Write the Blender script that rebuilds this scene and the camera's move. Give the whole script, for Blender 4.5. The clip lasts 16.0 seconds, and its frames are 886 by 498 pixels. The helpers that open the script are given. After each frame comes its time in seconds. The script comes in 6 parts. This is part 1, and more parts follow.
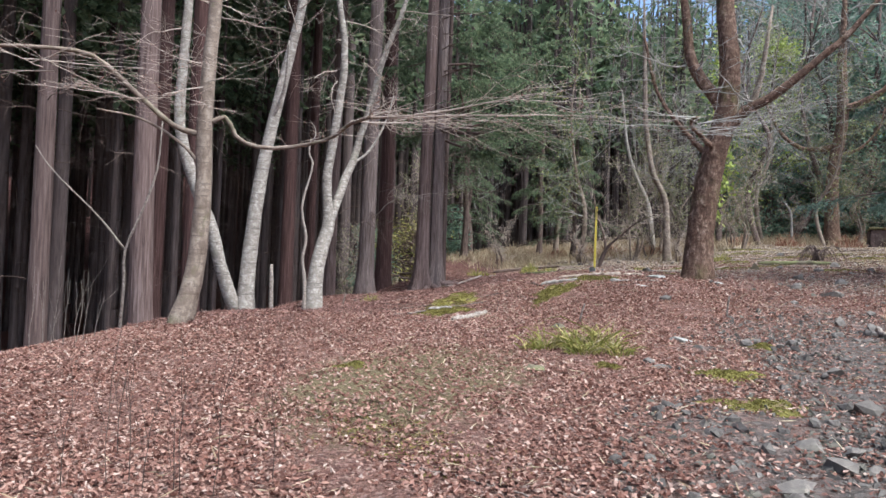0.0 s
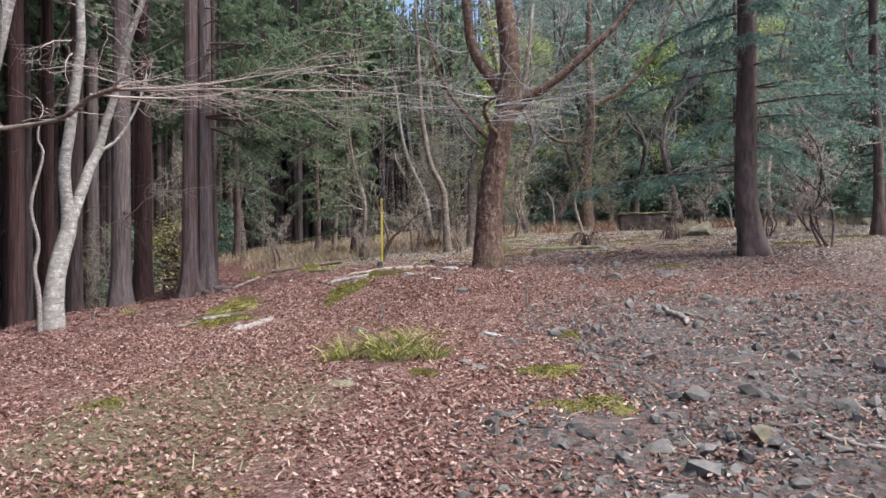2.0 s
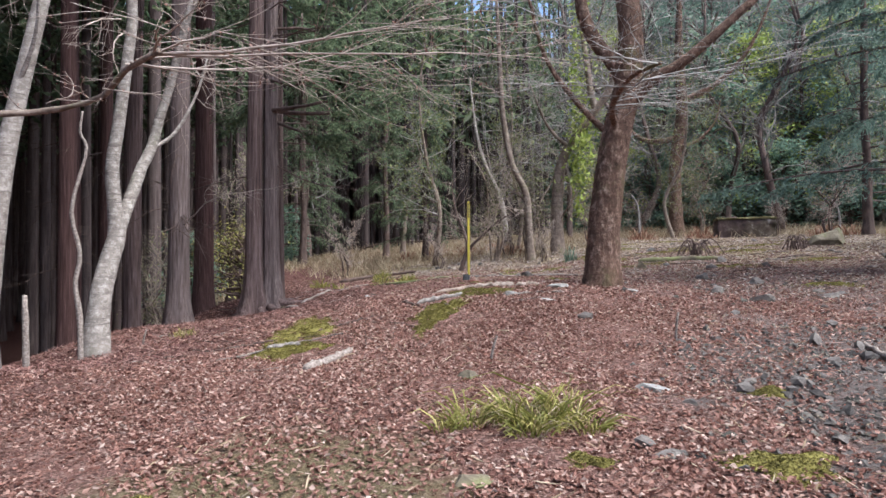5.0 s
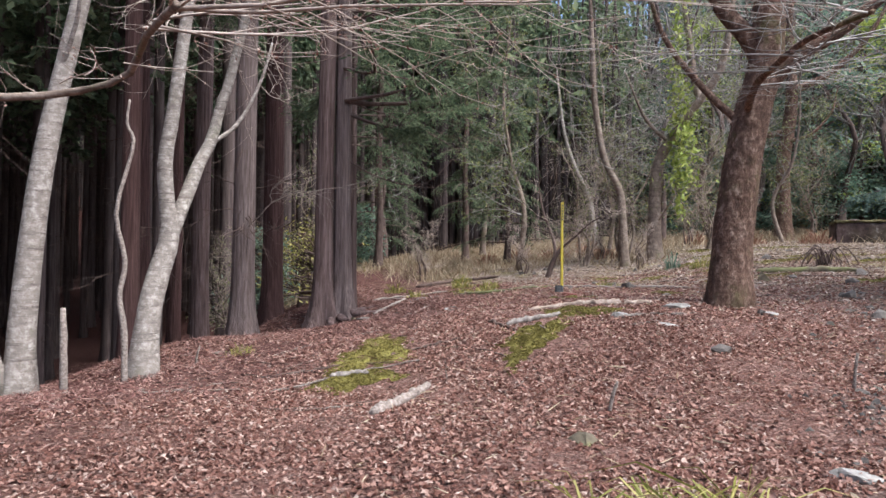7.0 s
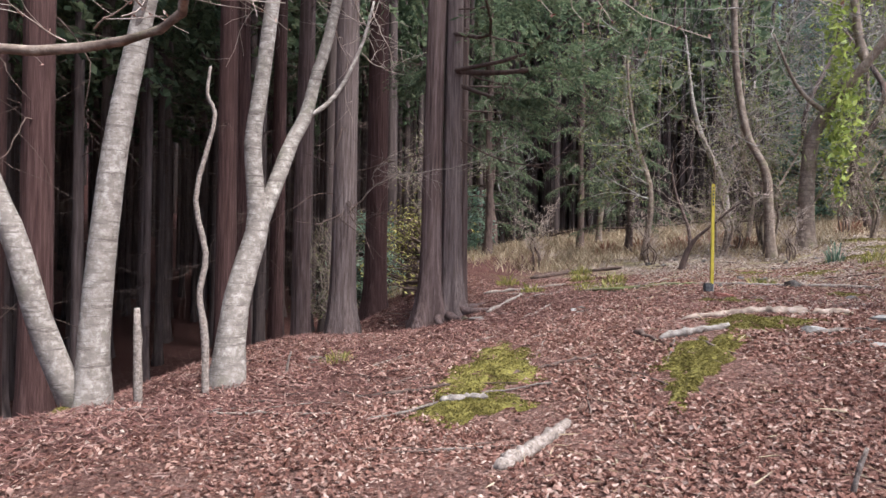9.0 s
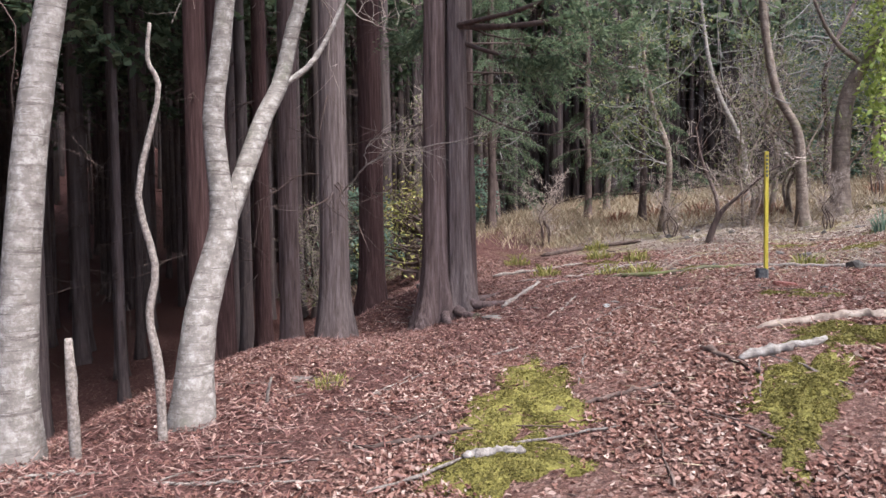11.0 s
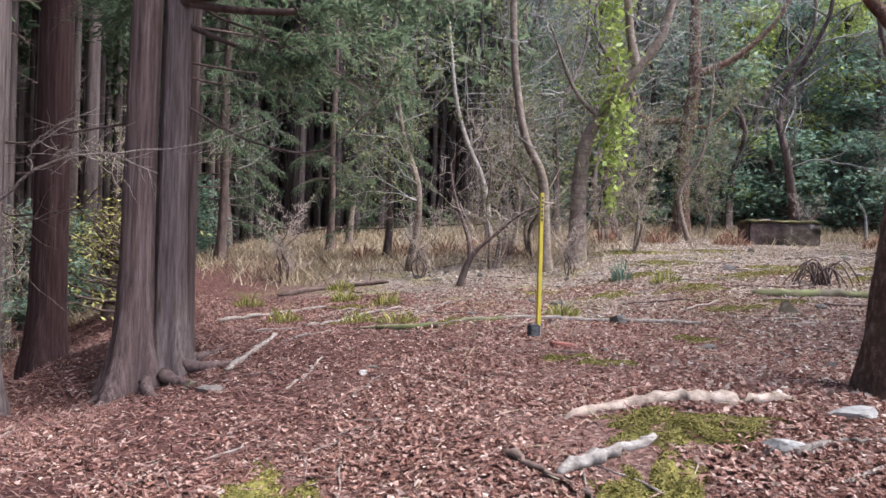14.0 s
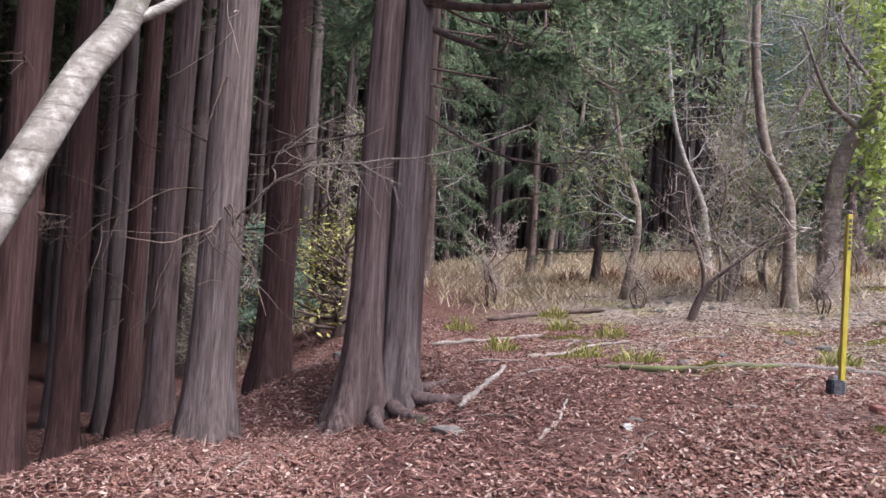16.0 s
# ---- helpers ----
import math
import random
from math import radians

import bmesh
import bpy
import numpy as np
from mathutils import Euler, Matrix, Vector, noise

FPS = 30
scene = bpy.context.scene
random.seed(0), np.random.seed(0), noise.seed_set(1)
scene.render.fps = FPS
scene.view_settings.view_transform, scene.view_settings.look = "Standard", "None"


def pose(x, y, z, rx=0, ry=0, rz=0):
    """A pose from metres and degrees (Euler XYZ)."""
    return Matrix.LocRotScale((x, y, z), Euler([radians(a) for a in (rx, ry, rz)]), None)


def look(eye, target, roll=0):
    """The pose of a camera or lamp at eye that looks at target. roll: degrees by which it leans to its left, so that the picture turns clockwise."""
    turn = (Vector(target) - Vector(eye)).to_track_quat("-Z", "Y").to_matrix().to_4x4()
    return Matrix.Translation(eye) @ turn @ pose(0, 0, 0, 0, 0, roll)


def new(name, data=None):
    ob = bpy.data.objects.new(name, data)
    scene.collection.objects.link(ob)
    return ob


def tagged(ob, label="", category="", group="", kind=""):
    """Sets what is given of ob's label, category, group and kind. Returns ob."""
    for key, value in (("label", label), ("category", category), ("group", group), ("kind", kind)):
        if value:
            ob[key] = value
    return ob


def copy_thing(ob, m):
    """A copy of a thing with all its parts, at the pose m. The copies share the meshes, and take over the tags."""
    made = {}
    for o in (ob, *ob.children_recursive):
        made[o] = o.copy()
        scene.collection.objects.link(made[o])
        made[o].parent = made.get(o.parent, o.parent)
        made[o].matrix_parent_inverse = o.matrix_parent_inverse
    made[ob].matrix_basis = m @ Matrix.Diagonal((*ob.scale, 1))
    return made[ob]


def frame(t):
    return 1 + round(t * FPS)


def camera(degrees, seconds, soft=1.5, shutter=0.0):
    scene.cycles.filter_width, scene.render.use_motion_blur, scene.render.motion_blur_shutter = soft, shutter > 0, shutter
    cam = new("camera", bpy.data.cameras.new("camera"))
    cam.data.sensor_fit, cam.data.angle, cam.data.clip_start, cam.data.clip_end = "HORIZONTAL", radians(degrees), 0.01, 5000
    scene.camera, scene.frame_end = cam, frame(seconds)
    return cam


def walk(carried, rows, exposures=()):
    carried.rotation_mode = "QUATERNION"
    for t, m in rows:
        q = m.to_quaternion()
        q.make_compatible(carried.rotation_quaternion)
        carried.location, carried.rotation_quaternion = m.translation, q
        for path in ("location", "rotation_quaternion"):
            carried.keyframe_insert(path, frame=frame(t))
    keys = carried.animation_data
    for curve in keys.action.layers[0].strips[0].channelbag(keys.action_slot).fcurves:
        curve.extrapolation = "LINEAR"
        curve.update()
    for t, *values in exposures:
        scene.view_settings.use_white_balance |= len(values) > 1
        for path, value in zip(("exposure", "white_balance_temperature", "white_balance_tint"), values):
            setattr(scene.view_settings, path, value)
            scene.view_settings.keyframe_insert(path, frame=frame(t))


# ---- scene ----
cam = camera(64.2, 16.0)
PATH = [
    (0, (2.534, -0.722, 0.034), (1.788, 1.133, 0.085), 2.1),
    (0.5, (2.501, -0.584, 0.021), (2.002, 1.353, 0.067), 1.0),
    (1, (2.331, -0.398, 0.047), (2.008, 1.575, 0.096), 0.1),
    (1.5, (2.214, -0.138, 0.033), (2.001, 1.85, 0.082), -0.4),
    (2, (2.098, 0.151, 0.048), (1.97, 2.147, 0.095), -0.9),
    (2.5, (1.905, 0.388, 0.037), (1.834, 2.387, 0.08), -1.1),
    (3, (1.756, 0.686, 0.091), (1.704, 2.685, 0.128), -1.1),
    (3.5, (1.66, 1.064, 0.114), (1.584, 3.062, 0.148), -1.1),
    (4, (1.56, 1.374, 0.136), (1.425, 3.369, 0.173), -0.8),
    (4.5, (1.431, 1.64, 0.224), (1.217, 3.628, 0.268), -0.7),
    (4.7, (1.402, 1.748, 0.216), (1.155, 3.732, 0.27), -0.6),
    (6.8, (0.984, 3.054, 0.393), (0.493, 4.992, 0.449), 0.3),
    (7, (0.965, 3.213, 0.402), (0.459, 5.147, 0.454), 0.4),
    (7.5, (0.875, 3.55, 0.414), (0.325, 5.472, 0.462), 0.6),
    (8, (0.726, 3.875, 0.451), (0.107, 5.777, 0.491), 1.0),
    (8.5, (0.549, 4.181, 0.444), (-0.168, 6.048, 0.468), 1.4),
    (8.7, (0.475, 4.288, 0.463), (-0.285, 6.138, 0.479), 1.3),
    (10.8, (-0.197, 5.525, 0.751), (-1.02, 7.346, 0.657), -0.4),
    (11, (-0.269, 5.636, 0.762), (-1.042, 7.478, 0.667), -0.8),
    (11.5, (-0.325, 5.951, 0.802), (-0.952, 7.848, 0.706), -1.7),
    (12, (-0.365, 6.214, 0.813), (-0.818, 8.16, 0.726), -1.4),
    (12.5, (-0.507, 6.522, 0.813), (-0.795, 8.5, 0.749), -0.7),
    (13, (-0.646, 6.733, 0.823), (-0.813, 8.726, 0.779), 0.3),
    (13.5, (-0.706, 6.987, 0.763), (-0.792, 8.985, 0.738), 1.2),
    (14, (-0.744, 7.236, 0.843), (-0.8, 9.236, 0.84), 1.9),
    (14.5, (-0.91, 7.394, 0.854), (-0.995, 9.392, 0.871), 2.4),
    (15, (-1.155, 7.539, 0.857), (-1.324, 9.531, 0.902), 3.0),
    (15.5, (-1.337, 7.792, 0.841), (-1.665, 9.764, 0.886), 3.5),
    (16, (-1.46, 8.012, 0.836), (-2.017, 9.932, 0.87), 3.9),
]
walk(cam, [(t, look(eye, target, roll)) for t, eye, target, roll in PATH], [(0.0, 1.32, 5350, 0), (2.0, 1.29, 5400, 3), (4.5, 1.27, 5400, 4), (8.5, 1.31, 5600, 6), (12.5, 1.54, 5400, 7), (14.5, 1.56, 5400, 7), (16.0, 1.58, 5400, 9)])


# ---- world, sun ----
world = bpy.data.worlds.new("sky")
scene.world = world
world.use_nodes = True
wn = world.node_tree
sky = wn.nodes.new("ShaderNodeTexSky")
sky.sky_type, sky.sun_disc = "NISHITA", False
sky.sun_elevation, sky.sun_rotation = radians(61), radians(108)
sky.air_density, sky.dust_density, sky.ozone_density = 0.8, 6.0, 1.0
wn.nodes["Background"].inputs["Strength"].default_value = 0.15
wn.links.new(sky.outputs["Color"], wn.nodes["Background"].inputs["Color"])
sun = new("sun", bpy.data.lights.new("sun", "SUN"))
sun.data.energy, sun.data.angle, sun.data.color = 2.7, radians(25), (1.0, 0.94, 0.86)
sun.matrix_world = look((22 * math.sin(radians(108)), 22 * math.cos(radians(108)), 40), (0, 0, 0))


# ---- ground shape ----
def sstep(a, b, x):
    u = np.clip((np.asarray(x, float) - a) / (b - a), 0, 1)
    return u * u * (3 - 2 * u)


def gz(x, y):
    """Height of the ground."""
    x, y = np.asarray(x, float), np.asarray(y, float)
    z = 0.1 * (np.minimum(y, 24) - 14) + 0.06 * np.clip(y - 24, 0, 16) + (0.3 + 0.3 * sstep(0, 9, x)) * np.clip(y - 41, 0, 60)
    left = np.maximum(0, -x)
    z = z - 0.085 * np.minimum(left, 14) * sstep(0, 1.5, left)
    over = np.maximum(0, -x - 4.6 - 0.25 * np.sin(y * 0.7) - 2.2 * sstep(17, 24, y))
    z = z - 0.36 * np.minimum(over, 5.0) * sstep(0, 1.2, over)
    z = z + 0.26 * np.exp(-((x - 1.2) ** 2 / 5.0 + (y - 11.4) ** 2 / 3.2))
    z = z + 0.045 * (np.clip(x, 2, 9) - 2) * sstep(10.5, 13, y) * (1 - 0.8 * sstep(20, 25, y))
    z = z - 0.3 * sstep(14.5, 17, y) * (1 - sstep(27, 32, y)) * (1 - sstep(0.5, 2.8, x)) * sstep(-6, -4, x)
    z = z - 0.28 * np.exp(-((x + 4.3) ** 2 / 1.6 + (y - 13.4) ** 2 / 1.0))
    z = z + 0.3 * sstep(1, 3.5, left) * (1 - sstep(7, 9.5, y)) * (1 - sstep(4.3, 6, left))
    z = z - 0.12 * np.exp(-((x + 1.0) ** 2 / 1.6 + (y - 8.9) ** 2 / 1.0))
    z = z + 0.3 * np.maximum(0, np.abs(x - 2) - 26)
    return z

def mask_gravel(x, y):
    """Where the stony track runs."""
    x, y = np.asarray(x, float), np.asarray(y, float)
    w = 0.35 * np.sin(y * 1.7 + 0.6) + 0.25 * np.sin(x * 2.3 + y * 0.9)
    return sstep(1.75, 2.7, x + w - 0.06 * y) * (1 - sstep(8.2, 10.4, y + w - 0.1 * (x - 3)))


# ---- materials ----
def mat(name, rough=0.9, metal=0.0, spec=0.3):
    m = bpy.data.materials.new(name)
    m.use_nodes = True
    b = m.node_tree.nodes["Principled BSDF"]
    b.inputs["Roughness"].default_value, b.inputs["Metallic"].default_value = rough, metal
    b.inputs["Specular IOR Level"].default_value = spec
    return m, m.node_tree, b


def node(nt, kind, **props):
    n = nt.nodes.new(kind)
    for k, v in props.items():
        n.inputs[k].default_value = v
    return n


def coords(nt, scale, space="Object"):
    tc, mp = nt.nodes.new("ShaderNodeTexCoord"), nt.nodes.new("ShaderNodeMapping")
    mp.inputs["Scale"].default_value = scale
    nt.links.new(tc.outputs[space], mp.inputs["Vector"])
    return mp.outputs["Vector"]


def tex(nt, vec, scale, detail=4.0, rough=0.6):
    n = nt.nodes.new("ShaderNodeTexNoise")
    n.inputs["Scale"].default_value, n.inputs["Detail"].default_value, n.inputs["Roughness"].default_value = scale, detail, rough
    nt.links.new(vec, n.inputs["Vector"])
    return n.outputs["Fac"]


def ramp(nt, fac, stops):
    r = nt.nodes.new("ShaderNodeValToRGB")
    e = r.color_ramp.elements
    while len(e) < len(stops):
        e.new(0.5)
    for k, (p, c) in enumerate(stops):
        e[k].position, e[k].color = p, (*c, 1)
    nt.links.new(fac, r.inputs["Fac"])
    return r.outputs["Color"]


def blend(nt, fac, a, b, how="MIX"):
    n = nt.nodes.new("ShaderNodeMix")
    n.data_type, n.blend_type = "RGBA", how
    if isinstance(fac, float):
        n.inputs[0].default_value = fac
    else:
        nt.links.new(fac, n.inputs[0])
    for k, v in ((6, a), (7, b)):
        if isinstance(v, tuple):
            n.inputs[k].default_value = (*v, 1)
        else:
            nt.links.new(v, n.inputs[k])
    return n.outputs[2]


def bump(nt, b, height, strength=0.6, distance=0.02):
    n = nt.nodes.new("ShaderNodeBump")
    n.inputs["Strength"].default_value, n.inputs["Distance"].default_value = strength, distance
    nt.links.new(height, n.inputs["Height"])
    nt.links.new(n.outputs["Normal"], b.inputs["Normal"])


def mathn(nt, op, a, b=None):
    n = nt.nodes.new("ShaderNodeMath")
    n.operation = op
    for k, v in ((0, a), (1, b)):
        if v is None:
            continue
        if isinstance(v, (int, float)):
            n.inputs[k].default_value = v
        else:
            nt.links.new(v, n.inputs[k])
    return n.outputs[0]


def steps(nt, v, lo, hi):
    n = nt.nodes.new("ShaderNodeMapRange")
    n.interpolation_type = "SMOOTHSTEP"
    n.inputs["From Min"].default_value, n.inputs["From Max"].default_value = lo, hi
    nt.links.new(v, n.inputs["Value"])
    return n.outputs["Result"]


def bark(name, dark, mid, light, stretch=(9, 9, 0.9), fine=2.2, depth=0.02, moss=0.0, bands=0.0):
    """Bark with fibres or plates that run along the trunk, blotches, and moss or lenticel bands where it has them."""
    m, nt, b = mat(name, 0.92, 0, 0.15)
    v = coords(nt, stretch)
    fib = tex(nt, v, fine, 8, 0.68)
    big = tex(nt, coords(nt, (1.3, 1.3, 0.5)), 1.6, 4)
    col = ramp(nt, fib, [(0.3, dark), (0.5, mid), (0.72, light)])
    col = blend(nt, steps(nt, big, 0.4, 0.7), col, blend(nt, 0.55, col, mid))
    height = fib
    if bands:
        ring = tex(nt, coords(nt, (1.5, 1.5, 15)), 1.5, 8, 0.8)
        blot = tex(nt, coords(nt, (6, 6, 7)), 1.9, 6, 0.75)
        col = blend(nt, mathn(nt, "MULTIPLY", steps(nt, ring, 0.5, 0.62), bands), col, dark)
        col = blend(nt, mathn(nt, "MULTIPLY", steps(nt, blot, 0.47, 0.58), 0.8), col, tuple(0.5 * (p + q) for p, q in zip(dark, mid)))
    if moss:
        green = tex(nt, coords(nt, (1, 1, 0.8)), 2.3, 6, 0.7)
        col = blend(nt, mathn(nt, "MULTIPLY", steps(nt, green, 0.52, 0.7), moss), col, (0.10, 0.115, 0.03))
    info = nt.nodes.new("ShaderNodeObjectInfo")
    tone = nt.nodes.new("ShaderNodeHueSaturation")
    nt.links.new(col, tone.inputs["Color"])
    nt.links.new(mathn(nt, "ADD", mathn(nt, "MULTIPLY", info.outputs["Random"], 0.35), 0.82), tone.inputs["Value"])
    nt.links.new(tone.outputs["Color"], b.inputs["Base Color"])
    bump(nt, b, height, 0.9, depth)
    return m


def leafy(name, stops, rough=0.7, through_light=0.0, spec=0.25):
    """Leaves that differ one from the other."""
    m, nt, b = mat(name, rough, 0, spec)
    geo = nt.nodes.new("ShaderNodeNewGeometry")
    col = ramp(nt, geo.outputs["Random Per Island"], stops)
    n = tex(nt, coords(nt, (1, 1, 1)), 30, 3)
    col = blend(nt, mathn(nt, "MULTIPLY", n, 0.5), col, blend(nt, 0.6, col, (0.03, 0.02, 0.015)))
    nt.links.new(col, b.inputs["Base Color"])
    if through_light:
        t = nt.nodes.new("ShaderNodeBsdfTranslucent")
        nt.links.new(col, t.inputs["Color"])
        mix = nt.nodes.new("ShaderNodeMixShader")
        mix.inputs[0].default_value = through_light
        nt.links.new(b.outputs[0], mix.inputs[1])
        nt.links.new(t.outputs[0], mix.inputs[2])
        nt.links.new(mix.outputs[0], nt.nodes["Material Output"].inputs["Surface"])
    return m


def stony(name, stops, scale=6.0, moss=0.0, depth=0.02):
    m, nt, b = mat(name, 0.88, 0, 0.3)
    v = coords(nt, (1, 1, 1))
    n1, n2 = tex(nt, v, scale, 8, 0.7), tex(nt, v, scale * 0.3, 4)
    col = ramp(nt, n1, stops)
    info = nt.nodes.new("ShaderNodeObjectInfo")
    geo = nt.nodes.new("ShaderNodeNewGeometry")
    tone = nt.nodes.new("ShaderNodeHueSaturation")
    nt.links.new(col, tone.inputs["Color"])
    nt.links.new(mathn(nt, "ADD", mathn(nt, "MULTIPLY", mathn(nt, "ADD", info.outputs["Random"], geo.outputs["Random Per Island"]), 0.45), 0.55), tone.inputs["Value"])
    col = tone.outputs["Color"]
    if moss:
        col = blend(nt, mathn(nt, "MULTIPLY", steps(nt, n2, 0.45, 0.65), moss), col, (0.10, 0.105, 0.03))
    nt.links.new(col, b.inputs["Base Color"])
    bump(nt, b, n1, 0.8, depth)
    return m


def ground_material():
    m, nt, b = mat("forest_floor", 0.95, 0, 0.1)
    v = coords(nt, (1, 1, 1))
    sep = nt.nodes.new("ShaderNodeSeparateXYZ")
    nt.links.new(v, sep.inputs[0])
    x, y = sep.outputs["X"], sep.outputs["Y"]
    fine, mid, big = tex(nt, v, 38, 8, 0.75), tex(nt, v, 6, 6, 0.65), tex(nt, v, 0.9, 4, 0.6)
    vor = nt.nodes.new("ShaderNodeTexVoronoi")
    vor.inputs["Scale"].default_value = 24
    nt.links.new(v, vor.inputs["Vector"])
    litter = ramp(nt, fine, [(0.28, (0.06, 0.033, 0.027)), (0.46, (0.14, 0.078, 0.063)), (0.6, (0.2, 0.122, 0.1)), (0.76, (0.32, 0.22, 0.185))])
    flake = nt.nodes.new("ShaderNodeTexVoronoi")
    flake.inputs["Scale"].default_value = 52
    warp = nt.nodes.new("ShaderNodeVectorMath")
    warp.operation = "MULTIPLY_ADD"
    warp.inputs[1].default_value = (0.03, 0.03, 0.03)
    noise = nt.nodes.new("ShaderNodeTexNoise")
    noise.inputs["Scale"].default_value = 26
    nt.links.new(v, noise.inputs["Vector"])
    nt.links.new(noise.outputs["Color"], warp.inputs[0])
    nt.links.new(v, warp.inputs[2])
    nt.links.new(warp.outputs[0], flake.inputs["Vector"])
    cell = nt.nodes.new("ShaderNodeSeparateColor")
    nt.links.new(flake.outputs["Color"], cell.inputs[0])
    bits = ramp(nt, cell.outputs[0], [(0.0, (0.05, 0.024, 0.018)), (0.45, (0.16, 0.08, 0.06)), (0.8, (0.27, 0.155, 0.12)), (1.0, (0.4, 0.27, 0.22))])
    litter = blend(nt, 0.6, litter, bits)
    litter = blend(nt, mathn(nt, "MULTIPLY", steps(nt, mid, 0.48, 0.68), 0.5), litter, (0.14, 0.055, 0.042))
    gravel = ramp(nt, vor.outputs["Color"], [(0.1, (0.045, 0.037, 0.033)), (0.5, (0.115, 0.097, 0.087)), (0.9, (0.21, 0.184, 0.165))])
    gravel = blend(nt, mathn(nt, "MULTIPLY", fine, 0.7), gravel, (0.09, 0.075, 0.065))
    straw = ramp(nt, fine, [(0.3, (0.085, 0.064, 0.052)), (0.48, (0.225, 0.175, 0.142)), (0.7, (0.4, 0.335, 0.28))])
    straw = blend(nt, mathn(nt, "MULTIPLY", steps(nt, big, 0.47, 0.62), 0.6), straw, (0.2, 0.18, 0.05))
    straw = blend(nt, mathn(nt, "MULTIPLY", steps(nt, mid, 0.46, 0.6), 0.7), straw, (0.13, 0.08, 0.06))
    wob = mathn(nt, "MULTIPLY", mathn(nt, "SUBTRACT", big, 0.5), 3.2)
    wob2 = mathn(nt, "MULTIPLY", mathn(nt, "SUBTRACT", mid, 0.5), 1.8)
    xw = mathn(nt, "ADD", mathn(nt, "ADD", x, wob), wob2)
    yw = mathn(nt, "ADD", mathn(nt, "ADD", y, wob), wob2)
    gx = mathn(nt, "SUBTRACT", xw, mathn(nt, "MULTIPLY", y, 0.06))
    isg = mathn(nt, "MULTIPLY", steps(nt, gx, 1.5, 2.9), mathn(nt, "SUBTRACT", 1.0, steps(nt, yw, 8.6, 10.6)))
    iss = mathn(nt, "MULTIPLY", steps(nt, yw, 13.8, 17.5), steps(nt, mathn(nt, "ADD", xw, mathn(nt, "MULTIPLY", yw, 0.12)), -2.6, 0.4))
    worn = mathn(nt, "MULTIPLY", steps(nt, xw, 2.2, 4.5), mathn(nt, "SUBTRACT", 1.0, steps(nt, yw, 14.0, 16.0)))
    duff = ramp(nt, fine, [(0.3, (0.026, 0.012, 0.01)), (0.5, (0.085, 0.038, 0.031)), (0.72, (0.2, 0.105, 0.086))])
    isd = mathn(nt, "MULTIPLY", steps(nt, mathn(nt, "SUBTRACT", mathn(nt, "MULTIPLY", y, 0.28), xw), 3.9, 6.2), steps(nt, y, 5.0, 8.0))
    col = blend(nt, isd, litter, duff)
    soil = ramp(nt, fine, [(0.3, (0.06, 0.045, 0.024)), (0.5, (0.15, 0.118, 0.06)), (0.72, (0.26, 0.215, 0.14))])
    ex, ey = mathn(nt, "MULTIPLY", mathn(nt, "SUBTRACT", x, 0.0), 0.9), mathn(nt, "MULTIPLY", mathn(nt, "SUBTRACT", y, 4.7), 0.62)
    away = mathn(nt, "ADD", mathn(nt, "ADD", mathn(nt, "MULTIPLY", ex, ex), mathn(nt, "MULTIPLY", ey, ey)), mathn(nt, "ADD", wob2, mathn(nt, "MULTIPLY", wob, 0.3)))
    col = blend(nt, mathn(nt, "MULTIPLY", mathn(nt, "SUBTRACT", 1.0, steps(nt, away, 0.3, 1.3)), 0.85), col, soil)
    col = blend(nt, mathn(nt, "MULTIPLY", worn, 0.5), col, gravel)
    col = blend(nt, mathn(nt, "MULTIPLY", isg, mathn(nt, "ADD", mathn(nt, "MULTIPLY", steps(nt, mid, 0.4, 0.6), 0.4), 0.55)), col, gravel)
    col = blend(nt, iss, col, straw)
    nt.links.new(col, b.inputs["Base Color"])
    bump(nt, b, mathn(nt, "ADD", mathn(nt, "ADD", fine, mathn(nt, "MULTIPLY", cell.outputs[0], 0.5)), mathn(nt, "MULTIPLY", vor.outputs["Distance"], 0.5)), 1.0, 0.05)
    return m


GROUND = ground_material()
CEDAR = bark("cedar_bark", (0.03, 0.019, 0.017), (0.108, 0.071, 0.063), (0.215, 0.158, 0.143), (11, 11, 0.55), 2.6, 0.03)
CEDAR_FAR = bark("far_cedar_bark", (0.03, 0.021, 0.019), (0.08, 0.058, 0.053), (0.15, 0.115, 0.105), (6, 6, 0.5), 2.0, 0.02)
BIRCH = bark("pale_bark", (0.085, 0.064, 0.053), (0.25, 0.212, 0.183), (0.45, 0.405, 0.362), (5, 5, 6), 2.8, 0.01, 0.22, 0.85)
MAPLE = bark("mottled_grey_bark", (0.07, 0.047, 0.036), (0.22, 0.165, 0.13), (0.38, 0.31, 0.255), (4, 4, 2), 2.4, 0.008, 0.5, 0.6)
ROUGHBARK = bark("flaky_brown_bark", (0.03, 0.018, 0.013), (0.155, 0.09, 0.063), (0.43, 0.31, 0.24), (6, 6, 3.4), 2.6, 0.07, 0.45, 0.35)
# red cedar bark, darkened to carry the shade on the wood's trunks
CEDAR_RED_SHADED = bark("shaded_red_cedar_bark", (0.022, 0.011, 0.01), (0.066, 0.034, 0.03), (0.135, 0.08, 0.07), (11, 11, 0.55), 2.6, 0.03)
# pale cedar bark; also paints the light on the twin's second trunk
CEDAR_PALE_LIT = bark("pale_lit_cedar_bark", (0.042, 0.028, 0.025), (0.135, 0.098, 0.088), (0.26, 0.205, 0.19), (13, 13, 0.8), 2.6, 0.035)
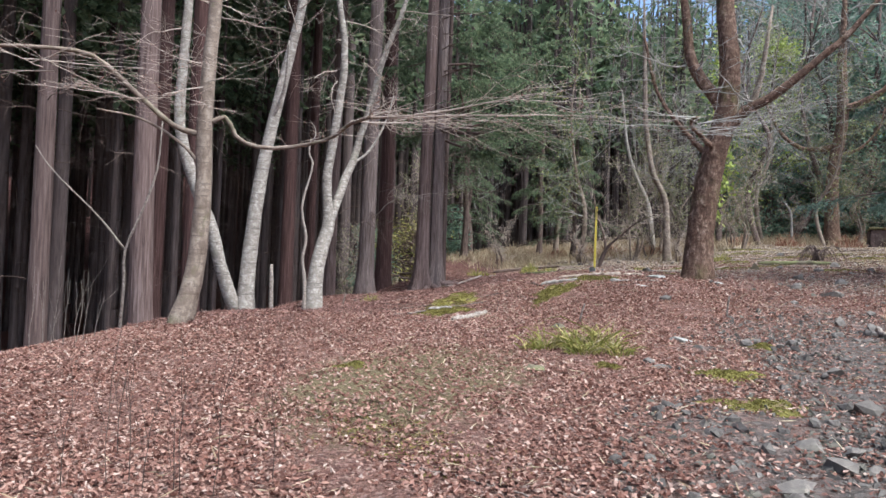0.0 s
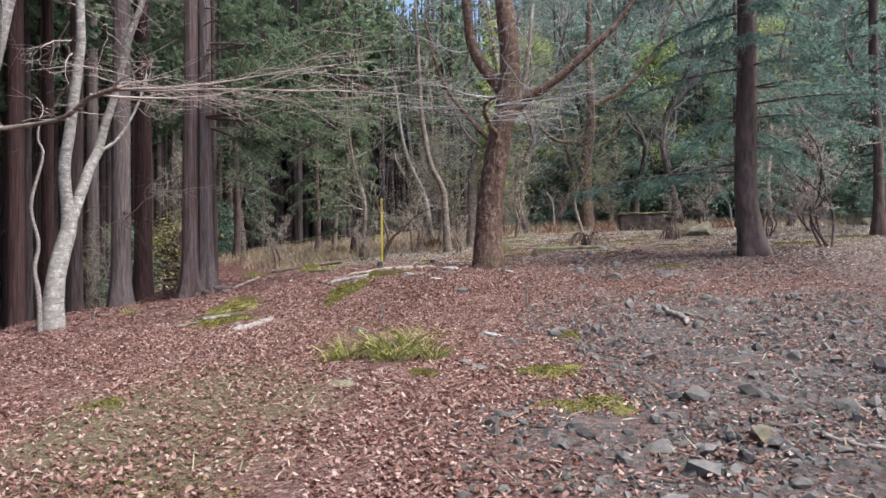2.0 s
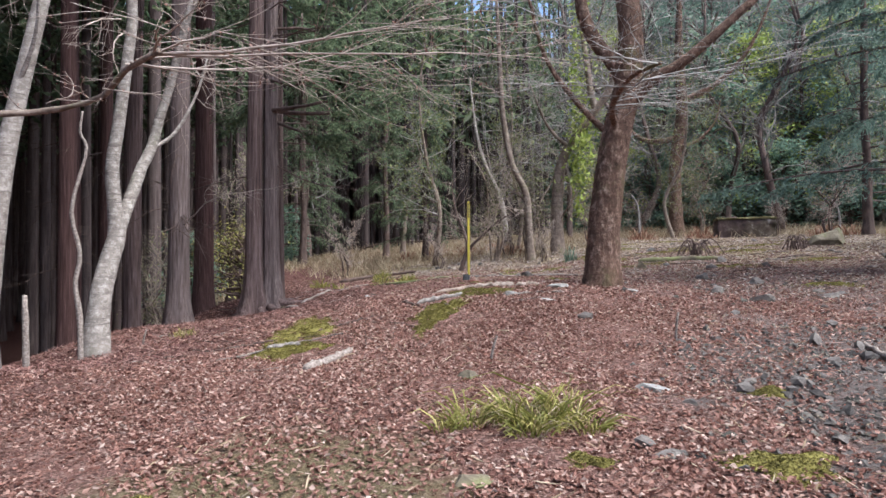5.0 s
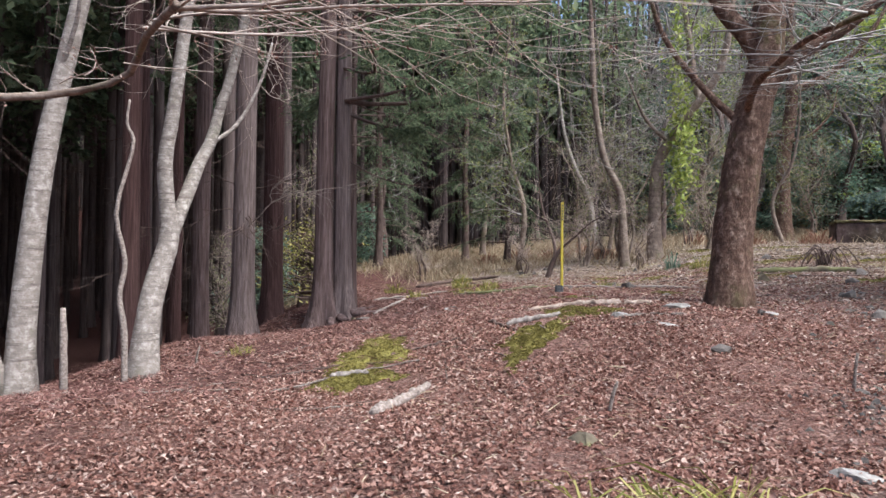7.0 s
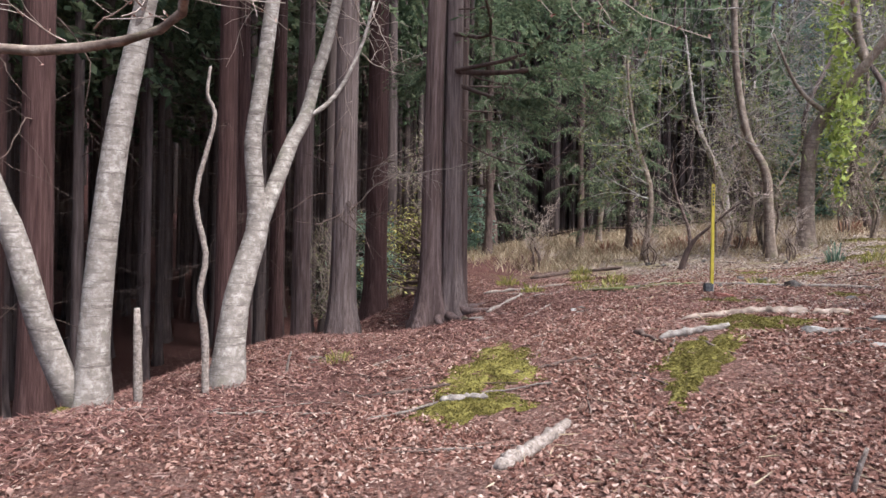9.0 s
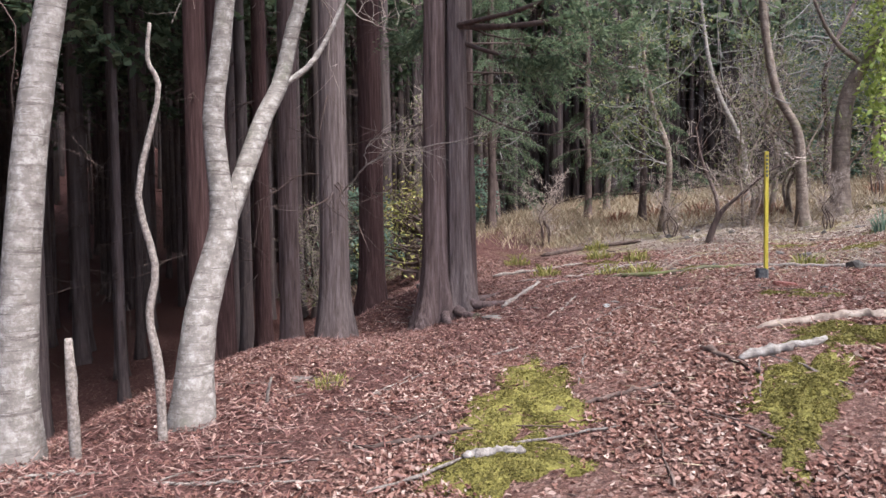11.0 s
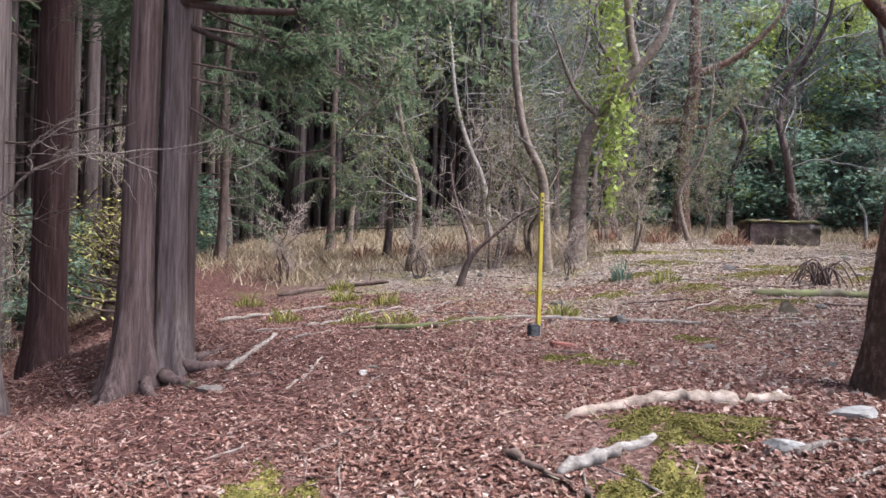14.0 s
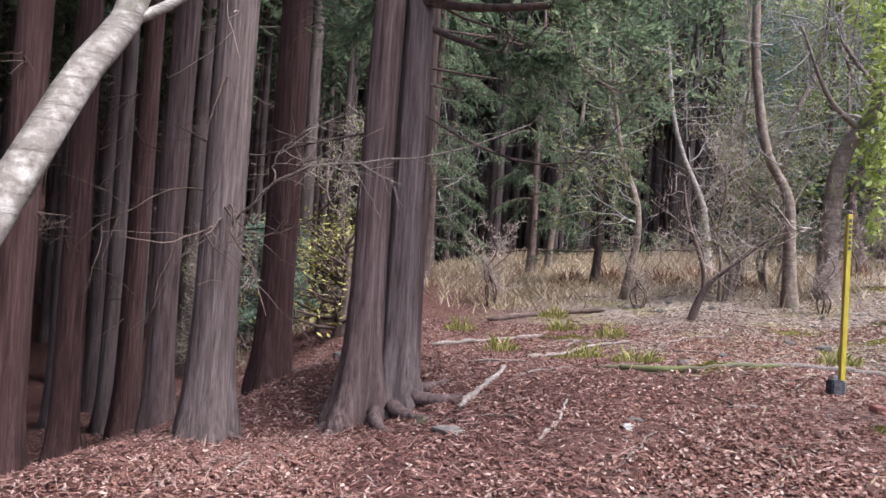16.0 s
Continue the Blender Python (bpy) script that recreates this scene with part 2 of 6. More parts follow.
DARKBARK = bark("dark_bark", (0.035, 0.024, 0.02), (0.095, 0.065, 0.055), (0.17, 0.12, 0.10), (5, 5, 1.4), 2.4, 0.02)
TWIG = bark("twig_bark", (0.14, 0.105, 0.085), (0.3, 0.235, 0.195), (0.43, 0.36, 0.31), (3, 3, 3), 3, 0.004)
GREYTWIG = bark("grey_twig_bark", (0.1, 0.086, 0.076), (0.22, 0.195, 0.175), (0.37, 0.34, 0.31), (3, 3, 3), 3, 0.004, 0.3)
DEADWOOD = bark("weathered_dead_wood", (0.055, 0.041, 0.034), (0.18, 0.143, 0.12), (0.35, 0.295, 0.255), (13, 13, 13), 3, 0.012)
DARKSTICK = bark("rotten_stick_bark", (0.03, 0.02, 0.017), (0.09, 0.06, 0.048), (0.17, 0.12, 0.1), (6, 6, 6), 3, 0.006)
LEAF = leafy("fallen_leaf", [(0.0, (0.11, 0.045, 0.032)), (0.35, (0.21, 0.1, 0.074)), (0.65, (0.31, 0.172, 0.132)), (0.88, (0.41, 0.262, 0.208)), (1.0, (0.52, 0.4, 0.33))], 0.75, 0.3, 0.15)
PALELEAF = leafy("bleached_leaf", [(0.0, (0.16, 0.1, 0.075)), (0.5, (0.3, 0.225, 0.18)), (1.0, (0.5, 0.42, 0.36))], 0.75, 0.25, 0.2)
NEEDLE = leafy("fallen_needles", [(0.0, (0.075, 0.03, 0.024)), (0.6, (0.165, 0.075, 0.06)), (1.0, (0.31, 0.2, 0.165))], 0.9)
GREEN = leafy("conifer_spray", [(0.0, (0.065, 0.095, 0.055)), (0.5, (0.125, 0.165, 0.09)), (1.0, (0.24, 0.27, 0.15))], 0.75, 0.6)
DEEPGREEN = leafy("deep_green_spray", [(0.0, (0.08, 0.125, 0.1)), (0.6, (0.145, 0.2, 0.16)), (1.0, (0.24, 0.3, 0.23))], 0.75, 0.6)
BROADLEAF = leafy("evergreen_leaf", [(0.0, (0.08, 0.135, 0.1)), (0.6, (0.15, 0.215, 0.155)), (1.0, (0.29, 0.35, 0.23))], 0.5, 0.6, 0.4)
LIME = leafy("young_leaf", [(0.0, (0.2, 0.25, 0.05)), (0.6, (0.36, 0.42, 0.09)), (1.0, (0.5, 0.52, 0.16))], 0.5, 0.4)
BLADE = leafy("sedge_blade", [(0.0, (0.11, 0.11, 0.02)), (0.5, (0.25, 0.235, 0.05)), (1.0, (0.45, 0.37, 0.14))], 0.6, 0.3)
STRAW = leafy("dry_grass", [(0.0, (0.2, 0.13, 0.075)), (0.5, (0.36, 0.27, 0.17)), (1.0, (0.52, 0.43, 0.3))], 0.8, 0.25)
RUST = leafy("rusty_grass", [(0.0, (0.16, 0.075, 0.045)), (0.6, (0.29, 0.15, 0.095)), (1.0, (0.4, 0.26, 0.18))], 0.8, 0.2)
MOSS = leafy("moss_tuft", [(0.0, (0.065, 0.054, 0.012)), (0.5, (0.135, 0.112, 0.021)), (1.0, (0.24, 0.195, 0.055))], 0.9, 0.2)
STONE = stony("grey_stone", [(0.3, (0.045, 0.037, 0.033)), (0.55, (0.105, 0.087, 0.075)), (0.75, (0.215, 0.185, 0.162))], 9, 0.12)
PALESTONE = stony("pale_stone", [(0.3, (0.1, 0.088, 0.077)), (0.55, (0.23, 0.208, 0.188)), (0.75, (0.36, 0.33, 0.305))], 9, 0.15)
MOSSTONE = stony("mossy_stone", [(0.3, (0.045, 0.034, 0.022)), (0.55, (0.105, 0.083, 0.055)), (0.75, (0.2, 0.165, 0.12))], 7, 0.75)
MOSSBED = stony("moss_bed", [(0.3, (0.05, 0.042, 0.01)), (0.5, (0.12, 0.1, 0.019)), (0.75, (0.2, 0.165, 0.042))], 40, 0.0, 0.02)
CONCRETE = stony("stained_concrete", [(0.38, (0.018, 0.011, 0.01)), (0.52, (0.062, 0.036, 0.031)), (0.6, (0.1, 0.07, 0.06)), (0.7, (0.34, 0.3, 0.275))], 2.6, 0.15, 0.03)
CAPMOSS = stony("dry_cap_moss", [(0.3, (0.12, 0.095, 0.04)), (0.55, (0.26, 0.215, 0.1)), (0.75, (0.38, 0.33, 0.2))], 8, 0.25)
OLIVE = leafy("olive_leaf", [(0.0, (0.09, 0.1, 0.04)), (0.6, (0.19, 0.2, 0.07)), (1.0, (0.34, 0.34, 0.14))], 0.6, 0.4)


# ---- mesh helpers ----
class Mesh:
    """Collects points and faces for one mesh."""

    def __init__(self):
        self.v, self.f, self.n = [], [], 0

    def add(self, verts, faces):
        self.v.append(np.asarray(verts, float).reshape(-1, 3))
        self.f += [tuple(int(i) + self.n for i in f) for f in faces]
        self.n += len(self.v[-1])

    def quads(self, verts):
        """Verts in runs of four."""
        verts = np.asarray(verts, float).reshape(-1, 3)
        k = len(verts) // 4
        idx = (np.arange(k * 4).reshape(k, 4) + self.n).tolist()
        self.v.append(verts)
        self.f += [tuple(i) for i in idx]
        self.n += len(verts)

    def tube(self, pts, radii, sides=8, cap=True, rough=0.0, rng=None):
        pts = np.asarray(pts, float)
        n = len(pts)
        radii = np.broadcast_to(np.asarray(radii, float), (n,))
        d = np.gradient(pts, axis=0)
        d /= np.linalg.norm(d, axis=1, keepdims=True) + 1e-9
        ref = np.array([1.0, 0, 0]) if abs(d[0][0]) < 0.8 else np.array([0, 1.0, 0])
        a = np.cross(d, ref)
        a /= np.linalg.norm(a, axis=1, keepdims=True) + 1e-9
        b = np.cross(d, a)
        th = np.arange(sides) * 2 * math.pi / sides
        ring = a[:, None, :] * np.cos(th)[None, :, None] + b[:, None, :] * np.sin(th)[None, :, None]
        r = radii[:, None, None]
        if rough and rng is not None:
            r = r * (1 + rough * rng.normal(size=(n, sides, 1)))
        verts = (pts[:, None, :] + ring * r).reshape(-1, 3)
        faces = []
        for i in range(n - 1):
            for k in range(sides):
                q = (k + 1) % sides
                faces.append((i * sides + k, i * sides + q, (i + 1) * sides + q, (i + 1) * sides + k))
        if cap and sides > 3:
            faces.append(tuple(range((n - 1) * sides, n * sides)))
            faces.append(tuple(range(sides - 1, -1, -1)))
        self.add(verts, faces)

    def data(self, name, material, smooth=True, origin=(0, 0, 0)):
        me = bpy.data.meshes.new(name)
        v = np.concatenate(self.v) - np.asarray(origin, float) if self.v else np.zeros((0, 3))
        me.from_pydata(v.tolist(), [], self.f)
        me.materials.append(material)
        if smooth:
            me.shade_smooth()
        me.update()
        return me


def thing(name, label, category, at=(0, 0, 0), group="", kind=""):
    ob = new(name)
    ob.empty_display_size = 0.1
    ob.location = at
    return tagged(ob, label, category, group, kind)


def part(name, mesh, material, parent, label="", smooth=True, world_at=None, kind=""):
    """One mesh object under a thing; its points are given in the world when world_at is set."""
    ob = new(name, mesh.data(name, material, smooth, world_at or (0, 0, 0)))
    ob.parent = parent
    return tagged(ob, label, kind=kind)


def single(name, mesh, material, label, category, at=(0, 0, 0), group="", kind="", smooth=True):
    ob = new(name, mesh.data(name, material, smooth, at))
    ob.location = at
    return tagged(ob, label, category, group, kind)


def spline(pts, n):
    """A smooth line through a few points."""
    pts = np.asarray(pts, float)
    if len(pts) < 3:
        return pts[0] + (pts[-1] - pts[0]) * np.linspace(0, 1, n)[:, None]
    p = np.vstack([2 * pts[0] - pts[1], pts, 2 * pts[-1] - pts[-2]])
    out = []
    for u in np.linspace(0, len(pts) - 1 - 1e-6, n):
        i, w = int(u), u - int(u)
        a, b, c, d = p[i:i + 4]
        out.append(0.5 * (2 * b + (c - a) * w + (2 * a - 5 * b + 4 * c - d) * w * w + (3 * b - a - 3 * c + d) * w ** 3))
    return np.array(out)


def unit(v):
    return v / (np.linalg.norm(v) + 1e-9)


def grow(m, rng, p, d, length, r, depth, kids=4, spread=0.9, wander=0.25, lift=0.0, start=0.25, thin=0.0022, shrink=0.55, flat=1.0):
    """A limb that wanders and carries thinner limbs; adds to the mesh m."""
    n = max(3, min(9, int(length / 0.12) + 2)) if depth else max(3, min(5, int(length / 0.1) + 1))
    pts, dirs = [np.array(p, float)], []
    d = unit(np.array(d, float))
    for i in range(n):
        d = unit(d + rng.normal(size=3) * [wander, wander, wander * flat] + np.array([0, 0, lift]))
        dirs.append(d)
        pts.append(pts[-1] + d * length / n)
    rad = np.linspace(r, max(thin, r * 0.3), n + 1)
    m.tube(pts, rad, 3 if r < 0.012 else (5 if r < 0.04 else 8), cap=False)
    if depth:
        for k in range(kids):
            i = min(n - 1, int(n * (start + (1 - start) * (k + rng.random()) / kids)))
            side = unit(np.cross(dirs[i], rng.normal(size=3)))
            nd = unit((dirs[i] * (1 - spread * 0.5) + side * spread) * [1, 1, flat])
            grow(m, rng, pts[i], nd, length * shrink * rng.uniform(0.7, 1.25), max(thin, rad[i] * 0.55), depth - 1, max(2, kids - 1), spread, wander, lift, 0.15, thin, shrink, flat)
    return pts


def leaves_at(m, rng, centres, size, flat=0.5, droop=0.0, slim=0.5):
    """A small pointed leaf at each of the centres."""
    c = np.asarray(centres, float).reshape(-1, 3)
    k = len(c)
    a = rng.normal(size=(k, 3))
    a[:, 2] = a[:, 2] * (1 - flat) - droop
    a /= np.linalg.norm(a, axis=1, keepdims=True)
    up = rng.normal(size=(k, 3)) * (1 - flat) + np.array([0, 0, 1.0])
    b = np.cross(a, up)
    b /= np.linalg.norm(b, axis=1, keepdims=True) + 1e-9
    s = size * rng.uniform(0.6, 1.4, (k, 1))
    m.quads(np.stack([c - a * s, c + b * s * slim, c + a * s, c - b * s * slim], axis=1))


def bough(m, rng, pts, width, size, dens):
    """Drooping sprays along a limb: side twigs, each with needle blades in a ragged fan."""
    pts = np.asarray(pts)
    n = len(pts)
    per = 7
    for i in range(1, n):
        t = i / (n - 1)
        seg = pts[i] - pts[i - 1]
        d = unit(seg)
        side = unit(np.cross(d, [0, 0, 1]))
        w = width * (0.45 + 0.65 * math.sin(math.pi * min(1, 0.25 + t * 0.7)))
        k = max(1, int(dens / per * rng.uniform(0.5, 1.5)))
        s = rng.choice([-1.0, 1.0], (k, 1)) * rng.uniform(0.35, 1.0, (k, 1))
        base = pts[i - 1] + seg * rng.random((k, 1))
        out = side * s + d * rng.uniform(0.3, 1.1, (k, 1)) + np.array([0, 0, 1.0]) * rng.uniform(-0.75, 0.1, (k, 1))
        out /= np.linalg.norm(out, axis=1, keepdims=True)
        ln = w * rng.uniform(0.4, 1.25, (k, 1))
        u = (np.arange(per) + rng.random((k, per))) / per
        c = base[:, None] + out[:, None] * (ln[:, None] * u[:, :, None]) - np.array([0, 0, 1.0]) * (0.35 * ln[:, None] * u[:, :, None] ** 2)
        q = out[:, None] + rng.normal(size=(k, per, 3)) * 0.55
        q /= np.linalg.norm(q, axis=2, keepdims=True)
        wd = np.cross(q, rng.normal(size=(k, per, 3)) * 0.6 + np.array([0, 0, 1.0]))
        wd /= np.linalg.norm(wd, axis=2, keepdims=True) + 1e-9
        L = (w * 0.2 + size * 1.5) * rng.uniform(0.6, 1.5, (k, per, 1))
        wd = wd * size * rng.uniform(0.6, 1.3, (k, per, 1))
        m.quads(np.stack([c - q * L * 0.5, c + wd, c + q * L * 0.5, c - wd], axis=2))


def trunk_mesh(pts, radii, rng, sides=20, rings=26, flare=0.5, flute=0.10, lobes=5, flare_height=0.9):
    """A tapered trunk with a fluted, spreading foot."""
    m = Mesh()
    line = spline(pts, rings)
    s = np.linspace(0, 1, rings)
    line = np.stack([np.interp(s ** 1.7, s, spline(pts, rings)[:, k]) for k in range(3)], axis=1)
    s = s ** 1.7
    rad = np.interp(s, np.linspace(0, 1, len(radii)), radii)
    h = line[:, 2] - line[0, 2]
    th = np.arange(sides) * 2 * math.pi / sides
    ph = rng.uniform(0, 6.28, 4)
    verts = []
    for i in range(rings):
        f = math.exp(-max(0, h[i] - 0.3) / (flare_height * 0.36))
        lobe = np.cos(th * lobes + ph[0] + 0.15 * h[i]) * 0.6 + np.cos(th * (lobes - 2) + ph[1]) * 0.4
        r = rad[i] * (1 + f * flare * (0.55 + 0.45 * lobe) + flute * 0.5 * np.cos(th * (lobes + 2) + ph[2] + 0.2 * h[i]) * 0.5 + rng.normal(size=sides) * 0.018)
        verts.append(np.stack([line[i, 0] + np.cos(th) * r, line[i, 1] + np.sin(th) * r, np.full(sides, line[i, 2])], axis=1))
    faces = []
    for i in range(rings - 1):
        for k in range(sides):
            q = (k + 1) % sides
            faces.append((i * sides + k, i * sides + q, (i + 1) * sides + q, (i + 1) * sides + k))
    faces.append(tuple(range((rings - 1) * sides, rings * sides)))
    m.add(np.concatenate(verts), faces)
    return m


def rock_mesh(rng, sx, sy, sz, cut=0.25, level=1):
    """An angular stone, its foot at z = 0."""
    bm = bmesh.new()
    bmesh.ops.create_icosphere(bm, subdivisions=level, radius=1)
    v = np.array([w.co[:] for w in bm.verts])
    for _ in range(9):
        nrm = unit(rng.normal(size=3))
        lim = rng.uniform(0.35, 0.7)
        over = np.maximum(0, v @ nrm - lim)
        v = v - over[:, None] * nrm
    v = v * (1 + rng.normal(size=(len(v), 1)) * cut * 0.25) * np.array([sx, sy, sz])
    v[:, 2] += sz * 0.45
    m = Mesh()
    m.add(v, [[w.index for w in f.verts] for f in bm.faces])
    bm.free()
    return m


# ---- ground ----
def build_ground():
    xs = np.concatenate([np.linspace(-90, -16, 14), np.linspace(-14, -8, 16), np.linspace(-7.8, 9, 170), np.linspace(9.4, 16, 18), np.linspace(18, 95, 14)])
    ys = np.concatenate([np.linspace(-60, -4, 12), np.linspace(-3, -1, 6), np.linspace(-0.8, 17, 180), np.linspace(17.3, 34, 56), np.linspace(36, 120, 18)])
    rng = np.random.default_rng(3)
    gx, gy = np.meshgrid(xs, ys)
    z = gz(gx, gy)
    near = np.exp(-((gx - 1) / 9) ** 4 - ((gy - 9) / 12) ** 4)
    z = z + near * (rng.normal(size=z.shape) * 0.006 + 0.018 * np.sin(gx * 3.1 + np.sin(gy * 2.2) * 1.5) * np.sin(gy * 2.7 + gx * 0.8))
    n, k = len(xs), len(ys)
    m = Mesh()
    i = np.arange(n * k).reshape(k, n)
    m.v, m.n = [np.stack([gx, gy, z], axis=-1).reshape(-1, 3)], n * k
    m.f = np.stack([i[:-1, :-1], i[:-1, 1:], i[1:, 1:], i[1:, :-1]], axis=-1).reshape(-1, 4).tolist()
    return single("ground", m, GROUND, "sloping clearing floor of leaf litter, gravel and dry grass", "ground", kind="structure")


build_ground()


def g(x, y):
    return float(gz(x, y))


# ---- cedars ----
def cedar_variant(seed, r, height, crown_from, at, lean=(0, 0), far=False, label="", dead=14, skin=CEDAR, crown=64):
    """A tall straight cedar: trunk, dead side twigs, crown."""
    rng = np.random.default_rng(seed)
    t = thing("cedar_tree", label or "tall straight cedar with reddish brown fibrous bark", "tree", at, "cedars of the plantation")
    top = np.array([lean[0] * height, lean[1] * height, height])
    pts = [np.array([0, 0, -0.25]), top * 0.12 + rng.normal(size=3) * [0.02, 0.02, 0], top * 0.5, top]
    part("trunk", trunk_mesh(pts, [r * 1.12, r, r * 0.8, r * 0.18], rng, 10 if far else 18, 14 if far else 30, 0.75, 0.1), CEDAR_FAR if far else skin, t)
    m = Mesh()
    for k in range(dead):
        h = rng.uniform(1.6, crown_from + 1)
        a = rng.uniform(0, 6.28)
        grow(m, rng, top * (h / height), (math.cos(a), math.sin(a), rng.uniform(-0.35, 0.1)), rng.uniform(0.5, 1.7), 0.011, 1, 4, 0.8, 0.16, -0.02)
    part("dead_branchwork", m, DARKSTICK, t, "bare broken side twigs", kind="stuff")
    m = Mesh()
    n = crown
    for k in range(n):
        h = crown_from + (height - crown_from) * (k / n) ** 1.2
        a = rng.uniform(0, 6.28)
        ln = (1 - (h - crown_from) / (height - crown_from + 1.5)) * 2.3 + 0.5
        p0 = top * (h / height)
        d = np.array([math.cos(a), math.sin(a), 0])
        line = spline([p0, p0 + d * ln * 0.5 + [0, 0, 0.05], p0 + d * ln + [0, 0, -0.35]], 5)
        bough(m, rng, line, 0.62, 0.085, 10)
    part("crown", m, GREEN, t, "dark green needle sprays", kind="stuff")
    return t


def place(src, x, y, rz, s=1.0, sink=0.0):
    c = copy_thing(src, pose(x, y, g(x, y) - sink, 0, 0, rz))
    c.scale = (s, s, s * 1.0)
    return c


def foot_roots(t, x, y, r, n, seed):
    """Ridged roots that spread from the foot and dive into the ground."""
    rng = np.random.default_rng(seed)
    z0 = g(x, y)
    for k in range(n):
        a = 6.28 * (k + rng.uniform(-0.25, 0.25)) / n
        ln = r * rng.uniform(2.2, 3.6)
        pts = []
        for q, up in ((0.9, 0.16), (1.3, 0.07), (1.9, 0.0), (2.6, -0.03), (3.4, -0.1)):
            px_, py_ = x + math.cos(a + 0.12 * q) * q * ln / 3.4 * 1.25, y + math.sin(a + 0.12 * q) * q * ln / 3.4 * 1.25
            pts.append((px_ - x, py_ - y, g(px_, py_) - z0 + up * r * 2.2))
        m = Mesh()
        m.tube(spline(pts, 12), np.linspace(r * 0.22, r * 0.06, 12), 8, True, 0.1, rng)
        part("root", m, CEDAR, t)


# the cedars at the edge of the wood: place, radius, lean
EDGE = [(-4.8, 13.0, 0.165, 0.008, 0.0), (-5.4, 15.05, 0.18, 0.0, 0.0), (-7.28, 15.65, 0.165, 0.01, 0.0), (-8.62, 16.64, 0.15, 0.0, 0.01), (-8.46, 15.37, 0.16, -0.01, 0.0),
        (-7.66, 7.35, 0.15, 0.0, 0.0), (-6.03, 7.97, 0.17, -0.018, 0.0), (-7.91, 10.04, 0.14, 0.0, 0.01), (-6.84, 9.9, 0.17, 0.0, 0.0), (-6.83, 12.99, 0.15, 0.0, 0.0)]
edge_label = ["pale reddish grey cedar with a spreading foot on the bank", "red-brown cedar with shade put into its bark, close behind a paler one"]
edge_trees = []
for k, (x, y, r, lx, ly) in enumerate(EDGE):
    # six of these trunks wear the red bark that holds the wood's shade
    edge_trees.append(cedar_variant(20 + k, r, 19 + (k % 3), 9.0 + (k % 4) * 0.5, (x, y, g(x, y)), (lx, ly), False, edge_label[k] if k < 2 else "", skin=(CEDAR_PALE_LIT, CEDAR_RED_SHADED, CEDAR, CEDAR_RED_SHADED)[k] if k < 4 else (CEDAR if k in (5, 6) else CEDAR_RED_SHADED)))

m, rd = Mesh(), np.random.default_rng(15)
for pts, r0 in (([(-4.66, 12.95, 1.0), (-4.4, 12.8, 1.18), (-4.05, 12.75, 1.42), (-3.5, 12.75, 1.52), (-2.9, 12.8, 1.6), (-2.3, 12.85, 1.82)], 0.013), ([(-4.05, 12.75, 1.42), (-3.8, 12.6, 1.5), (-3.4, 12.5, 1.47)], 0.008), ([(-4.2, 12.77, 1.33), (-4.15, 12.7, 1.55), (-3.9, 12.65, 1.72)], 0.007)):
    line = spline(pts, 16)
    m.tube(line + rd.normal(size=line.shape) * 0.008, np.linspace(r0, 0.004, 16), 6, True, 0.06, rd)
    for q in range(5, 16, 2):
        grow(m, rd, line[q], (0.8, rd.normal() * 0.6, rd.normal() * 0.4), 0.35, 0.004, 1, 3, 0.6, 0.15)
for k, n in ((0, 6), (1, 5), (2, 4), (4, 4)):
    foot_roots(edge_trees[k], EDGE[k][0], EDGE[k][1], EDGE[k][2], n, 140 + k)
part("dead_branch", m, DEADWOOD, edge_trees[0], "thin pale dead branch", world_at=(EDGE[0][0], EDGE[0][1], g(EDGE[0][0], EDGE[0][1])))


